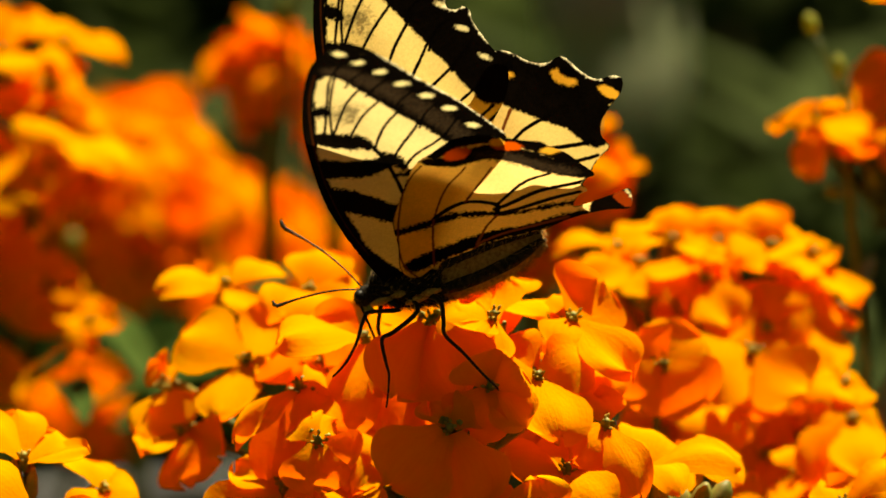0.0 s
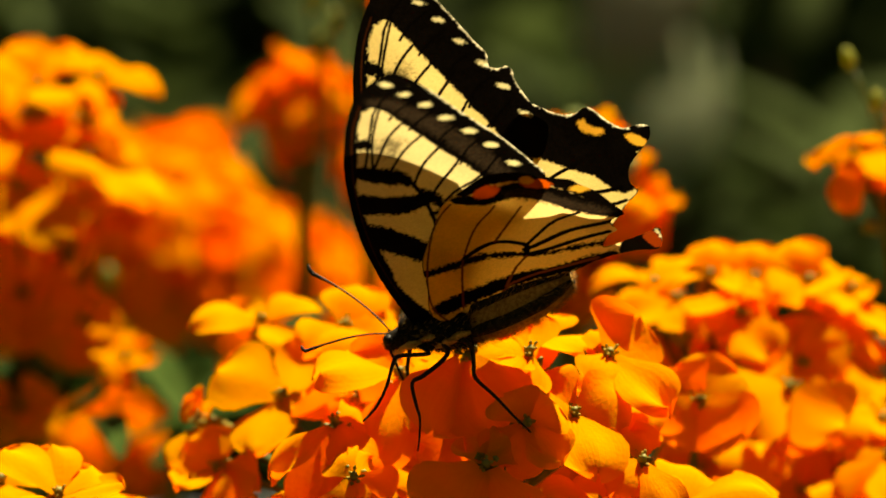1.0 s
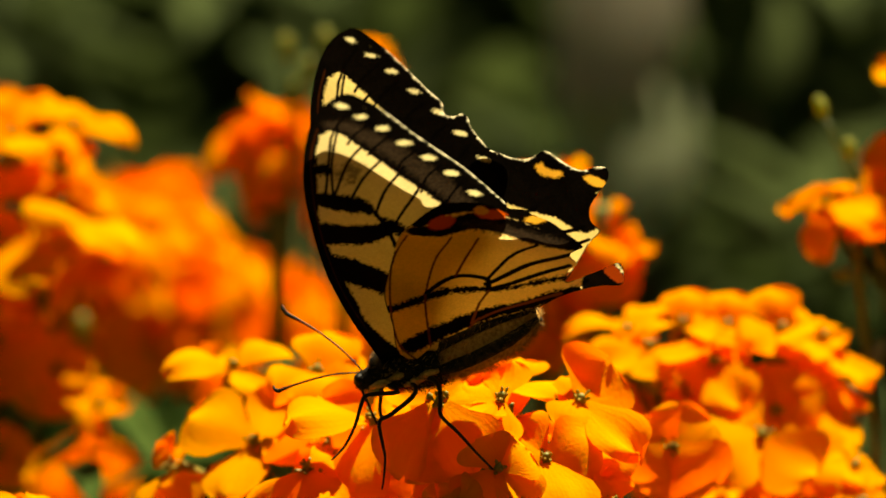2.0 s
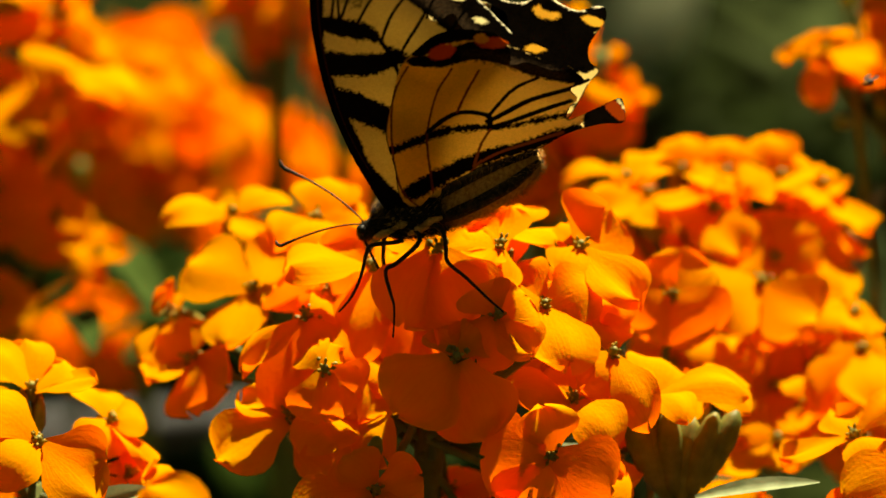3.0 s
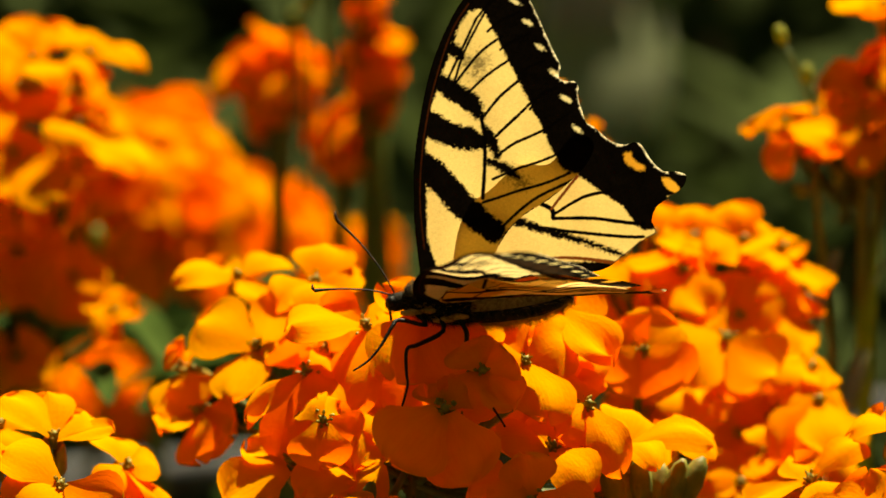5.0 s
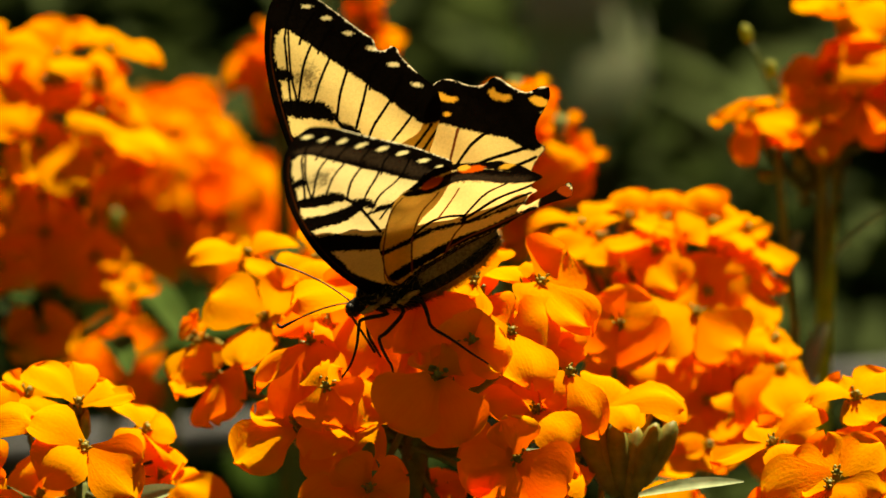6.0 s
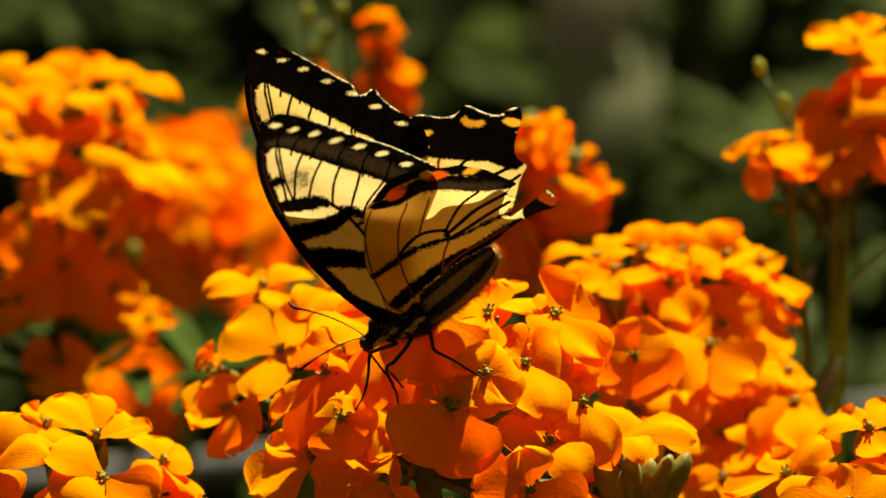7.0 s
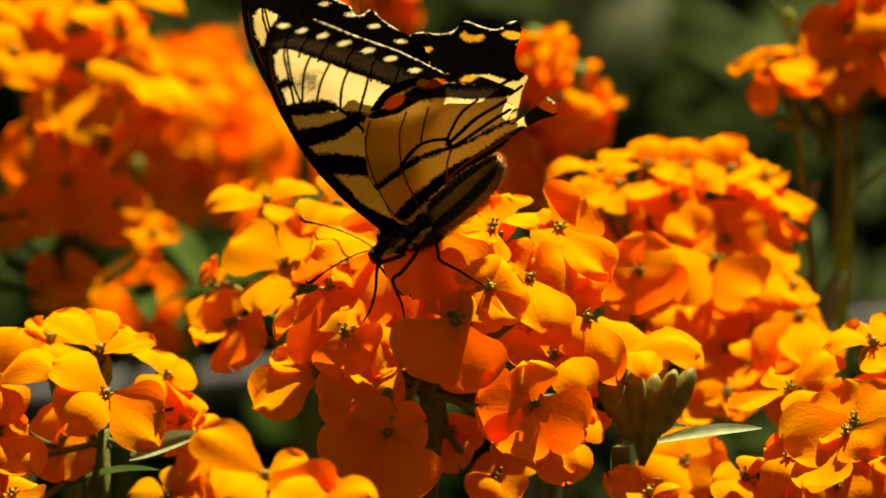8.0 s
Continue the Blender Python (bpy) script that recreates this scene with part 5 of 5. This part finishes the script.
bloom(back, (-50.6, 25.4, 134), (0.3, 0.4, 0.8), (-46.4, 27.6, 137, 0.8), (-54.6, 27.0, 137, 0.9), (-47.2, 21.6, 130, 0.9), (-53.4, 20.4, 130, 0.9))
for k in range(7):
    place_leaf(back, spot(-66.0 + 4.3 * k, -9.0 - 3.4 * (k % 3), 128 + 3 * k), 1.1 * k, 0.35 + 0.1 * (k % 3), k)
dome(ORANGE, -50.0, -12.0, 320, 4, 2, 4, 28, 0.4, 0.95)
dome(ORANGE, -42.8, 17.0, 240, 12, 12, 17, 33, 0.6, 1.05)
dome(ORANGE, -23.7, 35.0, 190, 0.5, 3, 6, 34, 0.6, 0.92)
dome(ORANGE, -22.5, 8.4, 300, 11, 4, 5, 27, 0.5, 1.1, lift=-0.6)
dome(ORANGE, -10.2, 43.7, 190, -2.4, 4, 4, 35, 0.9, 0.52)
dome(ORANGE, -8.9, 35.0, 192, -1.8, 4, 6, 26, 0.9, 0.6)
dome(ORANGE, -13.8, 25.5, 200, -1.5, -1, 3, 47, 0.5, 0.78)
dome(ORANGE, 21.9, 21.1, 140, -2.4, -2, 2, 36, 0.4, 0.88)
dome(ORANGE, 14.4, 28.3, 142, -1, -1, 4, 45, 0.4, 0.92)
dome(ORANGE, 14.4, 12.0, 145, -0.5, 3, 6, 37, 0.6, 0.92)
tall = posy("slender orange wallflower spray with a few blossoms", under(64.8, 8.8, 104), spot(65.2, 19.1, 106), [
    (53.8, 27.9, 98, (-0.3, 0.75, 0.5), 0.3, 0.9, -0.2),
    (58.0, 28.8, 100, (0.0, 0.7, 0.6), 0.6, 0.9, 0.0),
    (62.8, 27.5, 100, (0.2, 0.6, 0.6), 0.2, 0.9, -0.2),
    (66.7, 33.8, 106, (-0.2, 0.75, 0.5), 0.4, 1.0, 0.0),
    (70.7, 37.8, 108, (0.1, 0.9, 0.3), 0.2, 1.0, 0.1),
    (71.1, 31.4, 104, (0.2, 0.5, 0.85), 0.6, 1.1, -0.2),
    (68.7, 45.3, 110, (-0.2, 0.8, 0.5), 0.3, 1.0, 0.1),
    (75.1, 39.8, 110, (0.4, 0.7, 0.5), 0.1, 1.1, 0.0),
    (76.7, 27.9, 108, (0.5, 0.6, 0.5), 0.1, 1.1, 0.0),
], 40, 0.0009, 0.3)
for x in ((52.7, 41.7), (56.8, 35.8), (61.6, 19.9), (56.0, 17.9)):
    bud_on(tall, x[0], x[1], 100, 0.0016, 61.6, 16.7, 104, True)
for x in ((-51.1, 10.8), (-22.5, 50.1), (-19.4, 46.9), (-17.0, 50.9), (-21.0, 43.7)):
    bud_on(tall, x[0], x[1], 180, 0.0021, x[0] + 0.5, x[1] - 30, 180, True)

# slender green stems and leaves of the spray, stems in a brighter green to look sunlit
for top, mid, foot, thick in ((spot(57.8, 23.1, 100), spot(59.2, 4.8, 102), spot(61.6, -15.8, 106), 0.0007), (spot(67.9, 30.2, 108), spot(66.7, 3.3, 112), spot(65.6, -20.6, 116), 0.0008)):
    bm = bmesh.new()
    base = Vector((foot.x, foot.y, GROUND))
    path = bend(top - tall.location, mid - tall.location, foot - tall.location, 8) + [foot.lerp(base, k / 4) - tall.location for k in range(1, 5)]
    tube(bm, path, [thick * (0.7 + 0.06 * k) for k in range(len(path))], 7)
    part("stem", bm, YOUNG, tall)
leaf_on(tall, 61.6, 8.8, 104, 56.8, -2.3, 98, 0)
leaf_on(tall, 66.7, 3.3, 110, 72.7, 13.6, 106, 0)
leaf_on(tall, 65.7, -6.3, 112, 61.6, -17.4, 106, 1)


def small_fly():
    """A tiny dark fly that passes over the flowers."""
    ob = tagged(new("fly"), "tiny dark fly with clear grey wings", "fly")
    bm = bmesh.new()
    bmesh.ops.create_uvsphere(bm, u_segments=10, v_segments=7, radius=0.0005, matrix=Matrix.Diagonal((1.0, 0.85, 0.85, 1)))
    bmesh.ops.create_uvsphere(bm, u_segments=10, v_segments=7, radius=0.0005, matrix=Matrix.Translation((0.0009, 0, -0.0001)) @ Matrix.Diagonal((1.5, 0.8, 0.75, 1)))
    part("body", bm, CHITIN, ob)
    bm = bmesh.new()
    bmesh.ops.create_uvsphere(bm, u_segments=10, v_segments=7, radius=0.00036, matrix=Matrix.Translation((-0.00066, 0, 0)))
    part("head", bm, FUR_BROWN, ob)
    for side in (-1, 1):
        bm = bmesh.new()
        ring = [bm.verts.new((0.0011 + 0.0010 * math.cos(a), side * (0.0006 + 0.0004 * math.sin(a)), 0.0004 + 0.0002 * math.cos(a))) for a in (math.tau * k / 12 for k in range(12))]
        bm.faces.new(ring if side > 0 else ring[::-1])
        part("wing", bm, CHITIN, ob)
    for k in range(6):
        bm = bmesh.new()
        x, side = (k // 2 - 1) * 0.0003, -1 if k % 2 else 1
        tube(bm, [(x, side * 0.0003, -0.0003), (x * 1.8, side * 0.0008, -0.0002), (x * 2.4, side * 0.0010, -0.0009)], [0.00006, 0.00005, 0.00003], 4)
        part("leg", bm, CHITIN, ob)
    return ob


fly = small_fly()


def bush(u, v, d, wide, high, count, seed, skin=BUSH, label="dark green leafy shrub in the shade"):
    """A dark shrub of many small leaves round a few twigs."""
    rnd = random.Random(seed)
    mid = spot(u, v, d)
    ob = tagged(new("shrub"), label, "shrub", "shrubs behind the flowers")
    ob.location = (mid.x, mid.y, GROUND)
    top = mid.z - GROUND
    for _ in range(5):
        a = rnd.uniform(0, 6.28)
        bm = bmesh.new()
        tube(bm, bend((0, 0, 0), (0.02 * math.cos(a), 0.02 * math.sin(a), top * 0.6), (wide * 0.0006 * math.cos(a), wide * 0.0006 * math.sin(a), top + high * 0.0005), 6), [0.003 - 0.0003 * k for k in range(7)], 6)
        part("branch", bm, STALK, ob)
    bm = bmesh.new()
    for _ in range(count):
        q = Vector((rnd.gauss(0, 0.5), rnd.gauss(0, 0.5), rnd.gauss(0, 0.5)))
        p = Vector((q.x * wide, q.y * wide, q.z * high)) * 0.001 + Vector((0, 0, top))
        p.z = max(p.z, 0.01)
        turn = Euler((rnd.uniform(-1, 1), rnd.uniform(-1, 1), rnd.uniform(0, 6.28))).to_matrix()
        l, w = rnd.uniform(0.018, 0.04), rnd.uniform(0.008, 0.016)
        f = [bm.verts.new(p + turn @ Vector(c)) for c in ((0, 0, 0), (w / 2, l * 0.4, w * 0.2), (0, l, 0), (-w / 2, l * 0.4, w * 0.2))]
        bm.faces.new((f[0], f[1], f[2]))
        bm.faces.new((f[0], f[2], f[3]))
    part("foliage", bm, skin, ob)
    return ob


for k, (u, d, v) in enumerate(((-68, 380, 0), (-30, 430, 30), (5, 480, 35), (38, 420, 30), (70, 380, 10), (-60, 520, 50), (75, 560, 50), (0, 620, 60), (95, 470, 20), (-90, 470, 40), (45, 640, 60), (-25, 700, 70), (20, 340, -45), (-50, 330, -50), (65, 330, -50))):
    bush(u, v, d * 1.55, 64, 70, 1900, 50 + k)
for k, (u, v, d) in enumerate(((-44, -16, 460), (-20, -38, 460))):
    bush(u, v, d, 20, 22, 260, 80 + k, GREEN, "small green leafy shrub touched by the sun")


def blade(at, foot, tip, half, fold, seed):
    """A sword-shaped leaf from foot to tip, both below and above a place, folded along its middle."""
    rnd = random.Random(seed)
    bm = bmesh.new()
    rows = []
    for k in range(25):
        t = k / 24
        w = half * min(1.0, 0.7 + t) * (1 - max(0.0, t - 0.72) / 0.285) ** 0.6
        p = foot.lerp(tip, t) + Vector((0.004 * math.sin(3 * t), 0.012 * t * t, 0)) - at
        rows.append([bm.verts.new(p + Vector((w * c + rnd.uniform(-1, 1) * 0.0002, fold * abs(c) * w, 0))) for c in (-1, -0.5, 0, 0.5, 1)])
    for a, b in zip(rows, rows[1:]):
        for c in range(4):
            bm.faces.new((a[c], a[c + 1], b[c + 1], b[c]))
    return bm


def stand_in_leaves():
    """A clump of tall leaves behind the flowers, stand-in for a pale upright blur: sage green, dry at the tips, the
    foot brown as shade.
    """
    # invented leaves: thin sheets let the sun through, so the stripe shows pale
    mid = spot(23.0, 36.0, 470)
    ob = tagged(new("stand_in_plant"), "clump of tall sage green leaves with dry tips, stand-in for a pale upright blur", "plant")
    ob.location = (mid.x, mid.y, GROUND)
    o = Vector(ob.location)
    for u, d, half, v0, v1, v2, skin in ((22.8, 470, 0.0120, 22, 41, 74, BLADE), (40.5, 500, 0.0085, 40, 54, 78, BUSH), (29.5, 485, 0.005, 22, 30, 60, BUSH)):
        a, b, c = spot(u, v0, d), spot(u - 0.6, v1, d), spot(u - 1.4, v2, d + 6)
        low = Vector((a.x + 0.004, a.y, GROUND))
        leaf = part("leaf", blade(o, a, b + (c - b) * 0.25, half, 0.35, 3), skin, ob)
        # shade low on the leaf, put in as a dark brown piece
        part("sheath", blade(o, low, a + (b - a) * 0.3 + Vector((0, 0.003, 0)), half * 0.9, 0.3, 4), FOOT_SHADE, leaf, "leaf foot coloured dark brown for the shade low down")
        part("tip", blade(o, b + Vector((0, 0.004, 0)), c, half * 0.95, 0.35, 5), DRY if skin is BLADE else BUSH, leaf, "dry greyish leaf tip")


stand_in_leaves()


def rail():
    """A slim grey rail on posts along the bed."""
    a, b = spot(-57.5, -26.1, 400), spot(80.6, -14.6, 400)
    ob = tagged(new("bed_rail"), "slim weathered grey rail on short posts along the bed", "rail")
    ob.location = (a.x, a.y, GROUND)
    o = Vector(ob.location)
    bm = bmesh.new()
    tube(bm, [a - o + (b - a) * (k / 10) for k in range(-2, 13)], [0.0032] * 15, 12)
    part("bar", bm, STONE, ob)
    for k in (-0.1, 0.36, 0.52, 1.1):
        p = a - o + (b - a) * k
        bm = bmesh.new()
        tube(bm, [Vector((p.x, p.y, -0.04)), Vector((p.x, p.y, p.z * 0.5)), Vector((p.x, p.y, p.z - 0.002))], [0.0028] * 3, 10)
        part("post", bm, STONE, ob)


rail()


def motions():
    def sit(t, u, v, turn, swing, d=-8.0):
        return t, Matrix.Translation(spot(u, v, d)) @ pose(0, 0, 0, -TILT, 0, 0) @ pose(0, 0, 0, 0, 0, swing) @ pose(0, 0, 0, 0, -turn, 0)

    walk(butterfly, [sit(0, -2.03, 5.43, 2.5, -17.0), sit(0.5, -1.71, 3.62, 0.4, -17.9), sit(1, -3.03, 4.25, 3.2, -16.4), sit(1.2, -3.55, 5.24, 4.4, -17.3), sit(2.3, -3.49, 5.62, 3.7, -20.5), sit(2.5, -2.90, 5.13, 5.1, -19.8), sit(3, -3.07, 5.36, 6.4, -18.5), sit(3.5, -3.27, 4.45, 11.0, -17.9), sit(4, -3.99, 4.85, 11.3, -24.7), sit(4.3, -4.56, 1.10, 10.0, -22.4), sit(4.4, -3.98, 2.52, 12.5, -20.3), sit(4.5, -6.63, 3.09, 4.3, -19.9), sit(4.6, -4.82, 5.91, -1.1, -10.1), sit(4.7, -2.04, 6.60, -4.8, -0.8), sit(4.8, -0.86, 6.23, 1.4, 1.3), sit(4.9, -0.26, 3.32, -0.1, -2.5), sit(5, 2.60, 0.83, -12.7, -10.9), sit(5.1, 0.57, -0.33, -13.0, 0.9), sit(5.2, -0.79, 0.55, 2.3, -0.2), sit(6.3, -4.70, -0.53, 15.1, -19.9), sit(6.5, -4.73, 1.41, 19.0, -24.3), sit(7, -5.51, 0.26, 18.2, -22.0), sit(7.5, -5.10, 0.22, 20.9, -21.1), sit(8, -4.92, 0.93, 19.4, -24.7)])

    def flap(side, rows, swung):
        return [(t, Matrix.Translation((0, side, 0)) @ Matrix.Rotation(radians(lean), 4, ALONG) @ Matrix.Rotation(radians(sweep * swung), 4, "Y")) for t, lean, sweep in rows]

    near = [(0, 57.0, 4.0), (0.5, 62.5, 4.9), (1, 55.4, 6.6), (1.2, 53.3, 7.3), (2.3, 51.6, 9.1), (2.5, 50.2, 9.9), (3, 45.4, 9.6), (3.5, 43.1, 9.2), (4, 53.2, 8.9), (4.3, 51.3, 6.3), (4.4, 64.6, 0.7), (4.5, 74.3, -8.0), (4.6, 63.4, -3.5), (4.7, 65.2, 1.6), (4.8, 64.1, 2.0), (4.9, 75.3, 4.7), (5, 82.1, 11.5), (5.1, 79.2, 5.2), (5.2, 65.3, -4.3), (6.3, 61.2, 1.8), (6.5, 56.3, 4.9), (7, 56.6, 5.3), (7.5, 52.2, 6.9), (8, 55.7, 8.5)]
    far = [(0, 27.7, 4.4), (0.5, 37.1, 6.4), (1, 34.5, 7.7), (1.2, 34.0, 7.7), (2.3, 39.6, 8.2), (2.5, 39.5, 8.5), (3, 39.4, 8.4), (3.5, 43.0, 8.3), (4, 42.3, 8.2), (4.3, 32.9, 2.9), (4.4, 30.2, 2.8), (4.5, 2.0, -3.2), (4.6, 17.7, -2.6), (4.7, 8.3, -4.0), (4.8, -16.3, 2.8), (4.9, 22.7, 3.1), (5, 27.0, 6.3), (5.1, -4.5, -2.8), (5.2, -13.2, -3.4), (6.3, 34.1, 2.2), (6.5, 34.1, 3.0), (7, 34.8, 3.8), (7.5, 33.2, 5.4), (8, 39.9, 3.9)]
    walk(fore_near, flap(-0.0012, near, 1))
    walk(hind_near, flap(-0.0027, near, 0))
    walk(fore_far, flap(0.0012, far, 1))
    walk(hind_far, flap(0.0027, far, 0))

    # the head that carries the butterfly nods a little
    rest = main.matrix_basis.copy()

    def nod(t, u, v):
        return t, Matrix.Translation((RIGHT * u + UP * v) / 1000) @ rest

    walk(main, [nod(0.0, 0.2, -0.2), nod(0.5, 0.7, -0.7), nod(1.0, 0.2, -0.3), nod(1.7, -0.1, 0.0), nod(2.5, 0, 0), nod(3.5, 0, 0), nod(4.0, -0.2, 0.3), nod(4.5, -0.2, 0.7), nod(5.0, -0.1, -0.2), nod(5.2, 0.4, -0.5), nod(5.8, 0.1, 0.0), nod(6.5, -0.3, 0.2), nod(8.0, -0.3, 0.3)])

    def wing_by(t, u, v, d, turn):
        return t, Matrix.Translation(spot(u, v, d)) @ Matrix.Rotation(radians(turn), 4, "Z")

    walk(fly, [wing_by(0.0, 2.2, 1.3, 29, 0), wing_by(1.3, 2.2, 1.3, 29, 0), wing_by(1.5, 14.0, 8.8, 50, 40), wing_by(1.8, 48.9, 23.1, 60, 100), wing_by(2.1, 80.6, 27.1, 30, 80), wing_by(2.3, 84.6, 26.3, 0, 40), wing_by(2.4, 67.9, 23.1, -8, 30), wing_by(2.5, 22.7, 1.5, -10, 60), wing_by(2.6, 30.3, 13.7, -10, 130),
               wing_by(2.7, 55.2, 23.2, -8, 180), wing_by(2.8, 76.7, 30.2, 0, 190), wing_by(2.9, 77.5, 30.2, 10, 130), wing_by(3.0, 59.4, 23.5, 10, 60), wing_by(3.1, 44.0, 15.6, 10, 20),
               wing_by(3.2, 21.0, 9.5, 16, 0), wing_by(3.3, 6.0, 4.0, 26, 0), wing_by(3.4, 2.2, 1.3, 29, 0), wing_by(8.0, 2.2, 1.3, 29, 0)])


motions()
